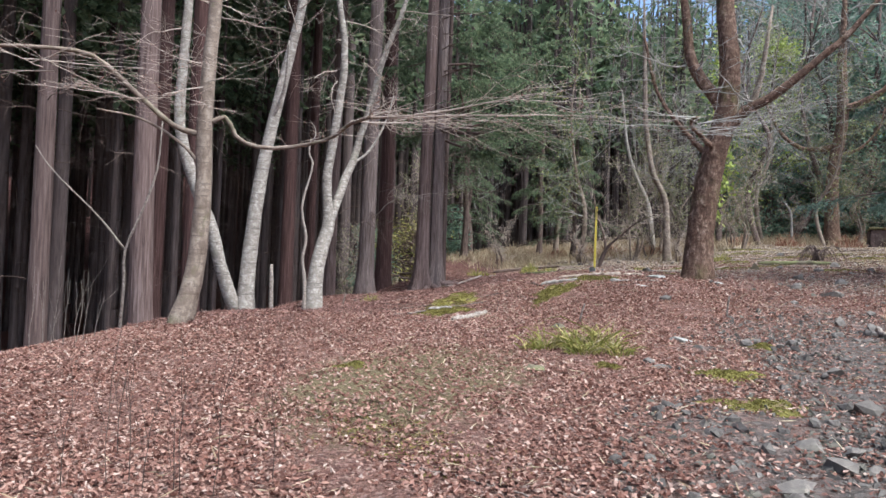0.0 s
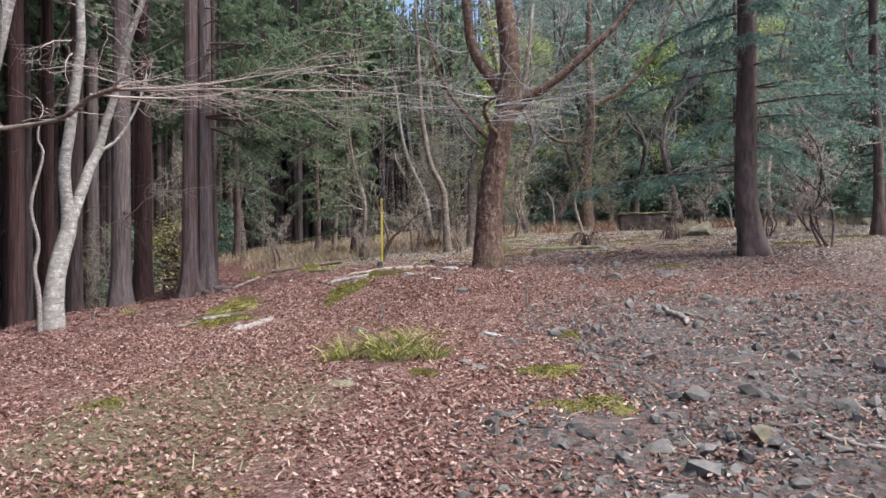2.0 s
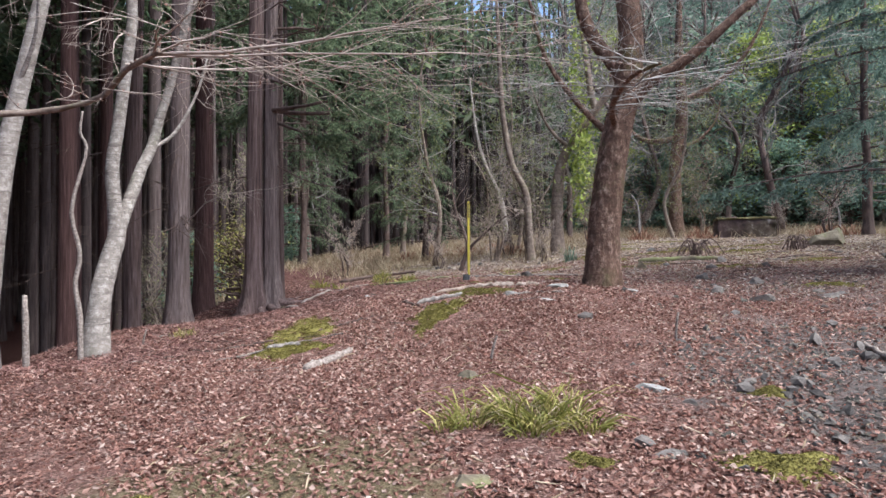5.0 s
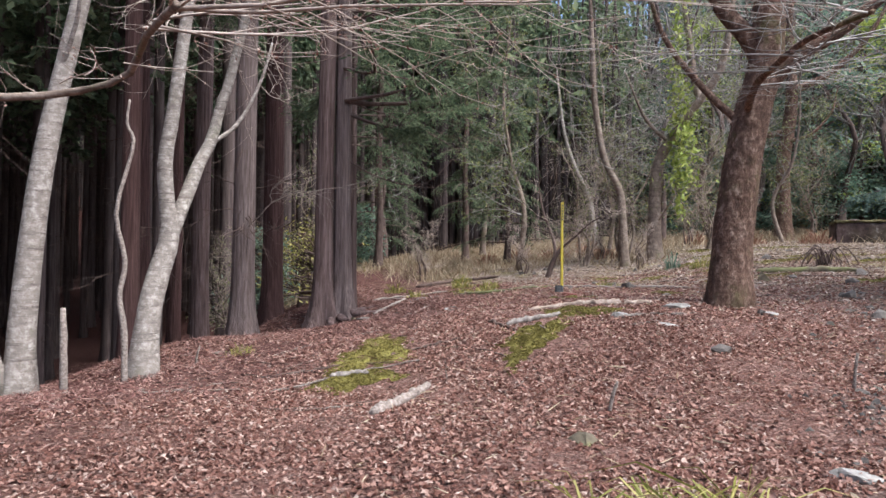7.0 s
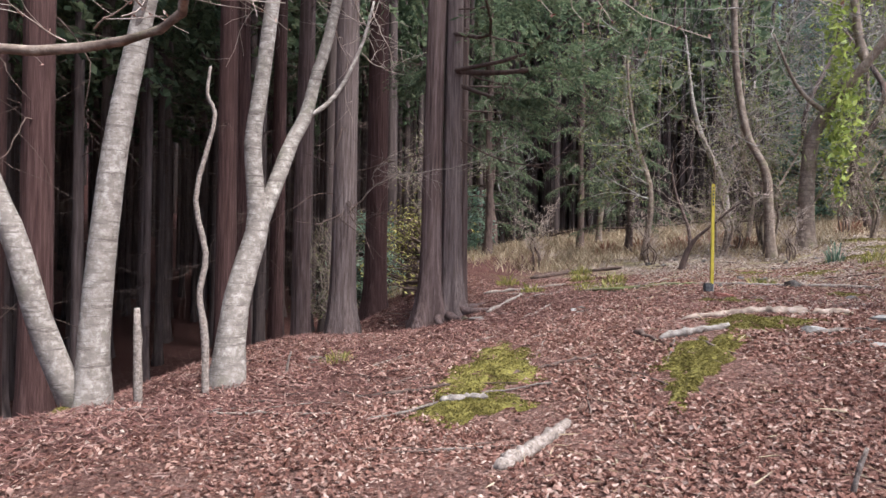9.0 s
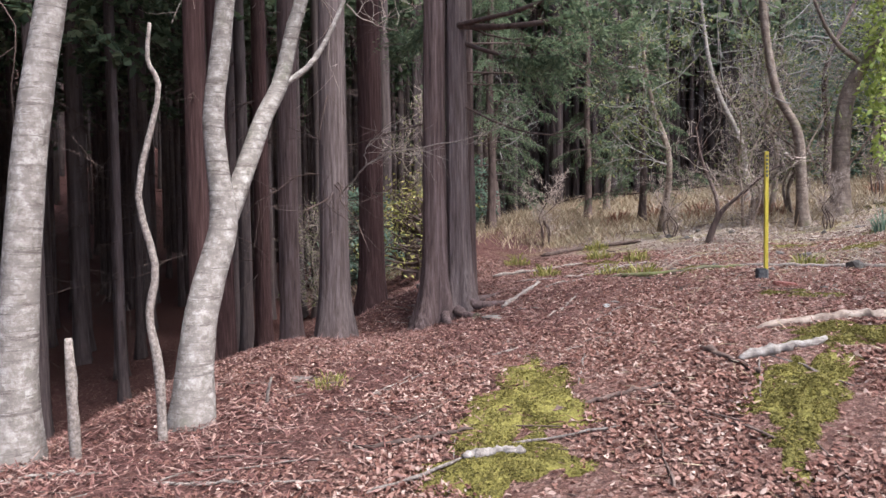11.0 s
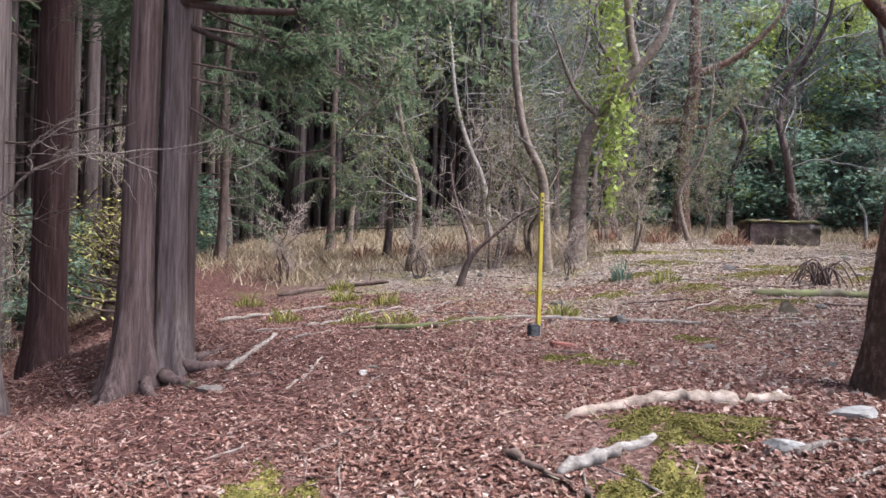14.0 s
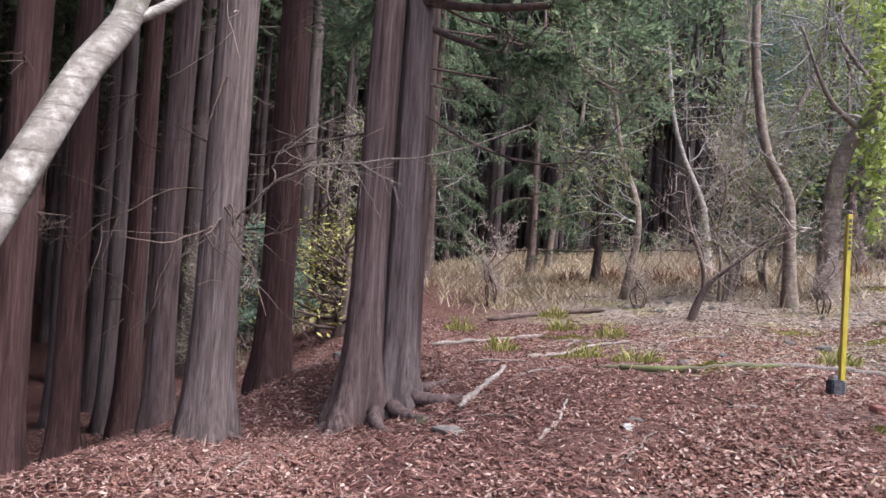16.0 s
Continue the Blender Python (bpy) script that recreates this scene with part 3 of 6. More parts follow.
def twin_cedar():
    """Two trunks and a thin third grown together at the foot."""
    rng = np.random.default_rng(8)
    at = (-3.67, 13.82, g(-3.67, 13.82))
    t = thing("twin_cedar", "pair of reddish cedar trunks fused at the fluted foot", "tree", at)
    h = 19
    a = [(-0.12, -0.14, -0.35), (-0.09, -0.12, 0.5), (-0.085, -0.12, 2.2), (-0.04, -0.11, 6), (0.0, 0, h)]
    b = [(0.17, 0.1, -0.35), (0.15, 0.08, 0.5), (0.145, 0.07, 2.2), (0.15, 0.08, 6), (0.15, 0.1, h)]
    part("trunk", trunk_mesh(a, [0.175, 0.146, 0.139, 0.126, 0.03], rng, 36, 90, 1.5, 0.16, 5, 1.2), CEDAR, t)
    # second trunk: light from the right is put into its paler bark colour
    part("trunk", trunk_mesh(b, [0.165, 0.138, 0.133, 0.12, 0.03], rng, 36, 90, 1.5, 0.16, 6, 1.2), CEDAR_PALE_LIT, t, "ridged second trunk with light from the right put into its paler bark")
    part("thin_trunk", trunk_mesh([(0.12, 0.6, -0.3), (0.11, 0.6, 1), (0.1, 0.6, 4), (0.15, 0.6, 12)], [0.085, 0.075, 0.07, 0.02], rng, 14, 24, 0.6), CEDAR, t, "thin dark third trunk")
    m, leaf = Mesh(), Mesh()
    for k in range(24):
        z = 2.5 + k * 0.17 + rng.uniform(0, 0.14)
        ang = rng.uniform(-0.8, 1.1) + (0 if k % 4 else 2.5)
        d = np.array([math.cos(ang), math.sin(ang), 0.0])
        ln = rng.uniform(1.4, 3.6)
        p0 = np.array([0.12, 0.02, z])
        line = spline([p0, p0 + d * ln * 0.35 + rng.normal(size=3) * 0.12 + [0, 0, -0.1], p0 + d * ln * 0.75 + rng.normal(size=3) * 0.18 + [0, 0, -0.2], p0 + d * ln + [0, 0, 0.05]], 10)
        m.tube(line, np.linspace(0.034 if k in (6, 9, 15) else 0.014, 0.006, 10), 6, False)
        for q in (3, 5, 6, 7, 8):
            grow(m, rng, line[q], unit(np.cross(d, [0, 0, 1]) * rng.choice([-1, 1]) + d * 0.6), 0.6, 0.007, 1, 3, 0.7, 0.15)
        if k > 1:
            bough(leaf, rng, line[3:], 0.42, 0.012, 190 if k > 5 else 75)
    z0 = at[2]
    for pts, r0, r1 in (([(0.1, 0.0, 3.1 - z0), (0.7, -0.05, 3.0 - z0), (1.4, -0.15, 2.97 - z0), (2.1, -0.2, 3.1 - z0), (2.7, -0.1, 3.4 - z0)], 0.042, 0.018), ([(0.12, 0.1, 2.95 - z0), (0.5, 0.1, 2.78 - z0), (1.0, 0.05, 2.62 - z0), (1.5, 0.0, 2.6 - z0)], 0.034, 0.012)):
        limb = Mesh()
        line = spline(pts, 16)
        limb.tube(line, np.linspace(r0, r1, 16), 9, True, 0.06, rng)
        part("limb", limb, DARKBARK, t, "heavy brown side limb")
        bough(leaf, rng, line[7:], 0.45, 0.012, 160)
        for q in range(5, 16, 2):
            grow(m, rng, line[q], unit(np.array([0.5, rng.choice([-1, 1]) * 0.8, rng.uniform(-0.5, 0.2)])), 0.8, 0.009, 1, 4, 0.7, 0.15)
    part("bough_tier", m, DARKBARK, t, "long level brown limbs", kind="stuff")
    part("foliage", leaf, GREEN, t, kind="stuff")
    crown = Mesh()
    for k in range(80):
        z = 7 + 12 * (k / 80)
        ang = rng.uniform(0, 6.28)
        d = np.array([math.cos(ang), math.sin(ang), 0])
        ln = 2.8 * (1 - (z - 7) / 14) + 0.4
        bough(crown, rng, spline([(0, 0, z), d * ln * 0.5 + [0, 0, z], d * ln + [0, 0, z - 0.4]], 5), 0.8, 0.16, 8)
    part("crown", crown, GREEN, t, "dark green needle sprays")
    foot_roots(t, at[0], at[1], 0.3, 9, 150)


twin_cedar()

# the plantation behind them and across the clearing
rngf = np.random.default_rng(5)
variants = [cedar_variant(60 + k, (0.11, 0.14, 0.17, 0.09)[k], (17, 19, 20, 14)[k], (8.5, 10, 9, 7.0)[k], (-20 - 2.4 * k, 15 + 3 * k, g(-20 - 2.4 * k, 15 + 3 * k)), far=True,
                          label="slender plantation cedar with a bare dark trunk", dead=22, crown=50) for k in range(4)]
thin = [cedar_variant(64 + k, (0.1, 0.13, 0.08)[k], (11, 12, 9.5)[k], (6.0, 6.5, 5.0)[k], (-14.2 + 2.1 * k, 35.5 + 2 * k, g(-14.2 + 2.1 * k, 35.5 + 2 * k)), far=True,
                      label="slender plantation cedar with a thin crown", dead=26, crown=15) for k in range(3)]
spots = []
for y in np.arange(3.0, 31.0, 1.75):
    for x in np.arange(-30.0, -7.6, 1.9):
        px_, py_ = x + rngf.uniform(-0.75, 0.75), y + rngf.uniform(-0.7, 0.7)
        edge = -8.6 if py_ > 10.5 else -9.0
        if py_ > 18:
            edge = -8.2
        if px_ > -9.6 and py_ < 20:
            continue
        if px_ < edge and min((px_ - e[0]) ** 2 + (py_ - e[1]) ** 2 for e in EDGE) > 0.9:
            spots.append((px_, py_))
for y in np.arange(34.5, 47.0, 1.7):
    for x in np.arange(-16.0, 2.0, 1.25):
        px_, py_ = x + rngf.uniform(-0.5, 0.5), y + rngf.uniform(-0.6, 0.6)
        if px_ < 1.2 - 0.1 * (py_ - 34) and px_ > -15.5:
            spots.append((px_, py_))
spots.sort(key=lambda p: (p[0] + 1) ** 2 + (p[1] - 8) ** 2)
for x, y in spots[:290]:
    place(thin[int(rngf.integers(3))] if y > 33 else variants[int(rngf.integers(4))], x, y, rngf.uniform(0, 360), rngf.uniform(0.85, 1.2), 0.05)


def far_woods():
    """The wood beyond, too far off to tell its trees apart."""
    rng = np.random.default_rng(12)
    m, leaf = Mesh(), Mesh()
    at = spots[290:]
    at = list(at) + [(rng.uniform(-48, 3), rng.uniform(46, 62)) for _ in range(380)] + [(rng.uniform(-48, -28), rng.uniform(-8, 48)) for _ in range(330)] + [(rng.uniform(-28, -15), rng.uniform(30, 48)) for _ in range(190)]
    at += [(rng.uniform(-15, 1.5), rng.uniform(32.5, 46)) for _ in range(420)]
    for x, y in at:
        z, h, r = g(x, y), rng.uniform(13, 19) * (0.62 if x > -4 and 31 < y < 48 else 1.0), rng.uniform(0.08, 0.19)
        m.tube([(x, y, z - 0.2), (x + rng.normal() * 0.1, y, z + h * 0.5), (x + rng.normal() * 0.2, y, z + h)], [r, r * 0.8, r * 0.2], 5, False)
        n = 46 if y > 30 else 80
        hh = rng.uniform(0.5 if y > 30 else 0.3, 1.0, n)
        a = rng.uniform(0, 6.28, n)
        w = (1.15 - hh) * 2.4 * rng.uniform(0.3, 1, n)
        leaves_at(leaf, rng, np.stack([x + np.cos(a) * w, y + np.sin(a) * w, z + h * hh], axis=1), 0.3, 0.25, 0.5, 0.35)
    t = thing("far_woods", "dense dark conifer wood beyond the clearing", "wood", kind="stuff")
    part("trunk_mass", m, CEDAR_FAR, t, kind="stuff")
    part("crown_mass", leaf, GREEN, t, kind="stuff")


far_woods()


# ---- broad-leaved trees round the clearing ----
def limb_tree(name, label, at, stems, seed, material, limbs=(), twigs=(), twig_material=TWIG, group="", sides=14, rings=30, flare=0.5, rough=0.03, dry=0):
    """A tree from stem lines in the world: each stem a list of points and of radii; twigs: (point, direction, length, radius, depth, kids)."""
    rng = np.random.default_rng(seed)
    t = thing(name, label, "tree", at, group)
    for k, (pts, rad) in enumerate(stems):
        if k == 0:
            m = trunk_mesh(pts, rad, rng, sides, rings, flare, 0.08, 5, 0.7)
        else:
            m = Mesh()
            line = spline(pts, 20)
            m.tube(line, np.interp(np.linspace(0, 1, 20), np.linspace(0, 1, len(rad)), rad), 12, True, rough, rng)
        part("trunk" if k == 0 else "stem", m, material, t, world_at=at)
    for pts, r0, r1 in limbs:
        m = Mesh()
        line = spline(pts, 16)
        m.tube(line, np.linspace(r0, r1, 16), 9, True, 0.05, rng)
        part("limb", m, material, t, world_at=at)
    if twigs:
        m = Mesh()
        for p, d, ln, r, depth, kids in twigs:
            low = p[2] < 2.7 and p[1] < 12.5
            grow(m, rng, p, np.array(d) * [1, 1, 0.2] if low else d, ln, r, depth, kids, 0.8, 0.16, 0.01 if low else 0.02, flat=0.2 if low else 1.0)
        part("twig_spray", m, twig_material, t, "fine bare twigs", world_at=at, kind="stuff")
        if dry:
            tips = np.concatenate(m.v)
            held = Mesh()
            leaves_at(held, rng, tips[rng.integers(0, len(tips), dry)] + rng.normal(size=(dry, 3)) * 0.008, 0.011, 0.2, 0.3, 0.5)
            part("dry_leaf_spray", held, LEAF, t, "small dry pinkish leaves still on the twigs", world_at=at, kind="stuff", smooth=False)
    return t


def fan(rng, a, b, count, length, r=0.012, depth=2, kids=4, lift=0.2, towards=None):
    """Twigs spread along the line from a to b."""
    a, b = np.array(a, float), np.array(b, float)
    out = []
    for k in range(count):
        p = a + (b - a) * ((k + rng.random()) / count)
        d = unit(rng.normal(size=3) * [1, 1, 0.5] + np.array([0, 0, lift]) + (np.array(towards) if towards is not None else 0))
        out.append((p, d, length * rng.uniform(0.6, 1.3), r, depth, kids))
    return out


rt = np.random.default_rng(17)
# pale forked tree at the lip of the bank
limb_tree("forked_tree", "pale smooth-barked tree forking into two white stems", (-4.04, 9.71, g(-4.04, 9.71)),
          [([(-4.04, 9.71, -1.05), (-4.07, 9.84, -0.15), (-4.06, 10.0, 0.35), (-4.03, 10.13, 0.72), (-4.08, 10.13, 1.15), (-4.10, 10.12, 1.6), (-4.05, 10.16, 2.04), (-4.0, 10.19, 2.55), (-3.9, 10.26, 3.75), (-4.04, 10.18, 4.8), (-4.2, 10.1, 6.5)],
            [0.14, 0.13, 0.125, 0.11, 0.088, 0.083, 0.079, 0.075, 0.065, 0.052, 0.025]),
           ([(-4.06, 10.02, 0.45), (-4.07, 10.43, 1.12), (-4.08, 10.73, 1.62), (-4.07, 10.97, 1.95), (-4.0, 11.07, 2.42), (-3.9, 11.12, 2.8), (-3.59, 11.17, 4.0), (-3.25, 11.35, 5.1), (-3.0, 11.4, 6.5)], [0.09, 0.082, 0.078, 0.072, 0.066, 0.06, 0.05, 0.04, 0.02])],
          31, BIRCH, [([(-4.1, 10.95, 1.9), (-3.85, 11.2, 2.2), (-3.63, 11.38, 2.76), (-3.5, 11.45, 3.3)], 0.032, 0.014)],
          fan(rt, (-4.0, 10.2, 3.0), (-4.2, 10.1, 6.4), 10, 1.3) + fan(rt, (-3.8, 11.1, 3.0), (-3.1, 11.4, 6), 10, 1.3) + fan(rt, (-3.63, 11.4, 2.7), (-3.5, 11.45, 3.3), 4, 0.7, 0.008))

# V-shaped tree with a long level limb
V_AT = (-4.88, 8.85, g(-4.88, 8.85))
limb_tree("v_shaped_tree", "white-barked tree in a V on the bank", V_AT,
          [([(-4.83, 8.88, -1.1), (-4.79, 8.93, 0.15), (-4.7, 9.02, 1.42), (-4.58, 9.14, 2.4), (-4.35, 9.26, 3.7), (-4.2, 9.33, 4.6), (-4.0, 9.4, 7)], [0.135, 0.122, 0.11, 0.098, 0.082, 0.072, 0.03]),
           ([(-4.88, 8.82, -0.95), (-5.08, 8.6, -0.15), (-5.2, 8.45, 0.55), (-5.42, 8.35, 1.1), (-5.7, 8.2, 2.1), (-5.7, 8.2, 3.1), (-5.66, 8.22, 4.3), (-5.7, 8.2, 6.5)], [0.115, 0.105, 0.1, 0.095, 0.09, 0.08, 0.07, 0.03])],
          32, BIRCH, [([(-4.62, 9.1, 2.3), (-4.3, 9.0, 2.9), (-4.1, 8.8, 3.6)], 0.03, 0.012)],
          fan(rt, (-4.3, 9.2, 3.5), (-4.0, 9.4, 6.8), 9, 1.4) + fan(rt, (-5.7, 8.2, 3), (-5.7, 8.2, 6.3), 9, 1.4))

# mottled tree nearest on the bank, with branches over the slope
limb_tree("leaning_tree", "mottled grey-brown tree with moss at its foot", (-3.88, 6.29, g(-3.88, 6.29)),
          [([(-3.88, 6.29, -0.95), (-3.73, 6.43, -0.13), (-3.68, 6.47, 0.88), (-3.70, 6.46, 1.67), (-3.68, 6.48, 2.62), (-3.64, 6.5, 3.4), (-3.6, 6.5, 6)], [0.125, 0.115, 0.105, 0.1, 0.09, 0.08, 0.03])],
          33, MAPLE, [([(-3.7, 6.45, 1.6), (-3.98, 6.2, 1.7), (-4.3, 5.9, 2.05), (-4.6, 5.5, 2.42), (-4.9, 5.0, 2.40), (-5.3, 4.6, 2.33)], 0.04, 0.018), ([(-3.7, 6.45, 1.2), (-3.95, 6.3, 1.5), (-4.3, 6.0, 1.75), (-4.6, 5.6, 1.8)], 0.025, 0.01),
                      ([(-3.66, 6.48, 1.75), (-3.5, 6.62, 1.86), (-3.38, 6.72, 1.6), (-3.1, 6.9, 1.5), (-2.7, 7.15, 1.56), (-2.27, 7.2, 1.66), (-1.7, 6.65, 1.70), (-1.14, 6.15, 1.66)], 0.034, 0.02)],
          fan(rt, (-1.14, 6.15, 1.66), (-1.6, 6.5, 1.7), 5, 1.0, 0.010, 2, 4, 0.05, (1.2, 0.3, 0)) + fan(rt, (-3.0, 7.0, 1.5), (-2.0, 6.9, 1.66), 6, 0.6, 0.006, 1, 3)
          + [((-1.2, 6.2, 1.66), (1.0, 0.22, 0.02), 2.0, 0.014, 2, 6), ((-1.2, 6.2, 1.67), (1.0, 0.5, 0.06), 1.9, 0.012, 2, 6), ((-1.6, 6.5, 1.7), (1.0, 0.6, 0.02), 2.0, 0.011, 2, 6), ((0.2, 6.5, 1.68), (1, 0.3, 0.0), 1.2, 0.008, 2, 5)]
          + fan(rt, (-4.2, 6.0, 1.9), (-5.3, 4.6, 2.35), 12, 1.1, 0.010, 2, 4, 0.0, (0.3, -0.5, 0)) + fan(rt, (-3.7, 6.4, 1.9), (-3.65, 6.5, 3.4), 8, 1.2, 0.010, 2, 4, 0.0) + fan(rt, (-3.65, 6.5, 3.4), (-3.6, 6.5, 6), 8, 1.3), dry=2600)

# dead sapling and snag beside the forked tree
m = Mesh()
m.tube(spline([(-3.97, 9.36, -0.95), (-3.99, 9.36, -0.27), (-4.03, 9.33, 0.09), (-3.99, 9.36, 0.44), (-4.06, 9.30, 0.95), (-3.95, 9.40, 1.63), (-4.0, 9.36, 1.85), (-3.98, 9.37, 2.1)], 24), np.linspace(0.036, 0.012, 24), 8, True, 0.06, rt)
single("dead_sapling", m, DEADWOOD, "thin crooked dead sapling, bleached grey", "tree", (-3.97, 9.36, g(-3.97, 9.36)))
m = Mesh()
m.tube(spline([(-4.36, 8.98, -1.0), (-4.36, 8.97, -0.5), (-4.38, 8.97, -0.02)], 8), [0.038, 0.036, 0.034, 0.036, 0.033, 0.034, 0.03, 0.022], 8, True, 0.12, rt)
single("snag", m, DEADWOOD, "short broken dead stem standing on the bank", "dead stem", (-4.36, 8.98, g(-4.36, 8.98)))

# the big tree of the clearing
limb_tree("old_tree", "thick flaky-barked old tree with forking bare limbs", (2.05, 11.75, g(2.05, 11.75)),
          [([(2.05, 11.78, -0.25), (2.10, 11.79, 0.55), (2.14, 11.79, 1.0), (2.22, 11.78, 1.6), (2.33, 11.78, 2.2), (2.44, 11.77, 2.6), (2.5, 11.77, 3.1), (2.5, 11.77, 3.7), (2.4, 11.8, 4.8), (2.4, 11.8, 7.5)], [0.23, 0.22, 0.215, 0.205, 0.2, 0.19, 0.175, 0.16, 0.14, 0.06]),
           ([(2.42, 11.78, 2.75), (2.28, 11.8, 3.05), (2.05, 11.8, 3.35), (1.88, 11.8, 3.75), (1.8, 11.79, 4.4), (1.5, 11.9, 6.5)], [0.11, 0.105, 0.1, 0.09, 0.075, 0.03]),
           ([(2.42, 11.76, 2.4), (2.75, 11.7, 2.75), (3.2, 11.66, 3.0), (3.9, 11.65, 3.6), (4.3, 11.7, 4.0), (5.2, 11.7, 5.2)], [0.11, 0.085, 0.07, 0.055, 0.045, 0.015])],
          34, ROUGHBARK, [([(2.28, 11.76, 2.2), (2.18, 11.0, 2.15), (2.12, 10.2, 2.12), (2.08, 9.2, 2.0), (2.1, 8.2, 1.9), (2.2, 7.3, 1.75)], 0.05, 0.013), ([(2.26, 11.77, 2.0), (1.8, 11.8, 2.5), (1.35, 11.85, 3.2), (1.1, 11.9, 4.2)], 0.05, 0.02)],
          fan(rt, (2.1, 10.2, 2.1), (2.2, 7.3, 1.75), 12, 1.1, 0.009, 2, 4, 0.0, (0.2, 0, 0)) + fan(rt, (1.9, 11.8, 3.0), (1.5, 11.9, 6.4), 12, 1.5, 0.014, 2, 4)
          + fan(rt, (2.8, 11.7, 2.8), (5.2, 11.7, 5.2), 12, 1.5, 0.014, 2, 4, 0.0) + fan(rt, (2.5, 11.8, 3.2), (2.4, 11.8, 7.3), 12, 1.7, 0.014, 2, 4) + fan(rt, (1.6, 11.8, 2.7), (1.1, 11.9, 4.2), 8, 1.1, 0.01, 2, 4, 0.0),
          GREYTWIG, sides=24, rings=40, flare=0.35, dry=900)

# stub tree, bent shrub, vine tree, tall bare trees
stub_at = (-6.95, 25.5, g(-6.95, 25.5))
limb_tree("broken_tree", "mossy tree with a pale torn-off top", stub_at, [([(-6.9, 25.5, -0.6), (-6.92, 25.5, 1.0), (-7.0, 25.5, 1.8), (-7.02, 25.5, 2.15)], [0.18, 0.16, 0.15, 0.13])], 35, DARKBARK,
          [([(-7.0, 25.5, 1.7), (-7.1, 25.4, 2.2), (-6.94, 25.5, 2.64), (-6.8, 25.4, 3.8), (-6.3, 25.2, 4.3)], 0.1, 0.03)], fan(rt, (-6.9, 25.5, 1.9), (-6.3, 25.2, 4.3), 10, 1.6, 0.014, 2, 4, 0.0), GREYTWIG)
bent_at = (-0.83, 19.3, g(-0.83, 19.3))
limb_tree("bent_shrub", "low crooked shrub with bare arching stems", bent_at, [([(-0.83, 19.3, 0.05), (-0.6, 19.3, 0.7), (-0.2, 19.31, 1.1), (0.25, 19.31, 1.48), (0.9, 19.32, 1.75)], [0.06, 0.055, 0.045, 0.035, 0.012]),
          ([(-0.62, 19.3, 0.62), (-0.66, 19.3, 1.03), (-0.9, 19.3, 1.71), (-1.0, 19.3, 2.3)], [0.04, 0.035, 0.025, 0.01])], 36, DARKBARK, (), fan(rt, (-0.6, 19.3, 0.8), (0.9, 19.3, 1.75), 10, 0.8, 0.008, 2, 4) + fan(rt, (-0.65, 19.3, 1.0), (-1, 19.3, 2.3), 8, 0.9, 0.008, 2, 4), sides=10, flare=0.2)
vine_at = (1.64, 22.0, g(1.64, 22.0))
vine = limb_tree("vine_hung_tree", "crooked bare tree hung with lime green climber", vine_at,
          [([(1.64, 22.0, 0.4), (1.62, 22.0, 1.4), (1.64, 22.0, 2.3), (1.76, 21.98, 3.2), (2.2, 21.91, 3.97), (2.74, 21.83, 4.66), (3.27, 21.75, 5.6), (3.6, 21.7, 8)], [0.2, 0.17, 0.16, 0.15, 0.13, 0.12, 0.1, 0.03]),
           ([(2.72, 21.83, 4.6), (2.56, 21.86, 5.3), (2.49, 21.87, 6.0), (2.2, 21.9, 8.2)], [0.1, 0.09, 0.08, 0.03])], 37, MAPLE, [([(2.0, 21.9, 3.6), (1.4, 21.7, 4.2), (0.9, 21.6, 5.4)], 0.06, 0.02), ([(1.64, 22, 1.5), (1.9, 21.7, 1.9), (2.2, 21.5, 2.4)], 0.03, 0.01)],
          fan(rt, (2.2, 21.9, 4), (3.6, 21.7, 8), 14, 2.0, 0.016, 2, 4) + fan(rt, (2.5, 21.9, 5), (2.2, 21.9, 8), 10, 1.8, 0.016, 2, 4) + fan(rt, (1.5, 21.8, 3.8), (0.9, 21.6, 5.4), 8, 1.5, 0.014, 2, 4), GREYTWIG)
m = Mesh()
for a, b, s, n in (((2.35, 21.75, 3.6), (2.1, 21.7, 5.9), 0.17, 380), ((2.25, 21.8, 2.7), (2.3, 21.75, 3.9), 0.22, 380), ((2.2, 21.7, 1.6), (2.3, 21.7, 2.8), 0.1, 90), ((2.2, 21.8, 5.5), (2.3, 21.7, 8.0), 0.22, 230)):
    u = rt.random((n, 1))
    leaves_at(m, rt, np.array(a) + (np.array(b) - np.array(a)) * u + rt.normal(size=(n, 3)) * s, 0.075, 0.3, 0.5)
part("climber", m, LIME, vine, "lime green climber leaves", world_at=vine_at, kind="stuff")
limb_tree("bare_tree", "dark slender bare tree with a winding trunk", (0.9, 21.2, g(0.9, 21.2)), [([(0.9, 21.2, 0.3), (0.85, 21.2, 1.4), (0.77, 21.21, 2.34), (0.4, 21.26, 3.13), (0.17, 21.28, 4.49), (0.1, 21.29, 5.8), (0.0, 21.3, 8.5)], [0.11, 0.1, 0.095, 0.085, 0.075, 0.07, 0.03])], 38, MAPLE, (),
          fan(rt, (0.7, 21.2, 2.4), (0.0, 21.3, 8.3), 20, 1.8, 0.015, 2, 4), GREYTWIG)
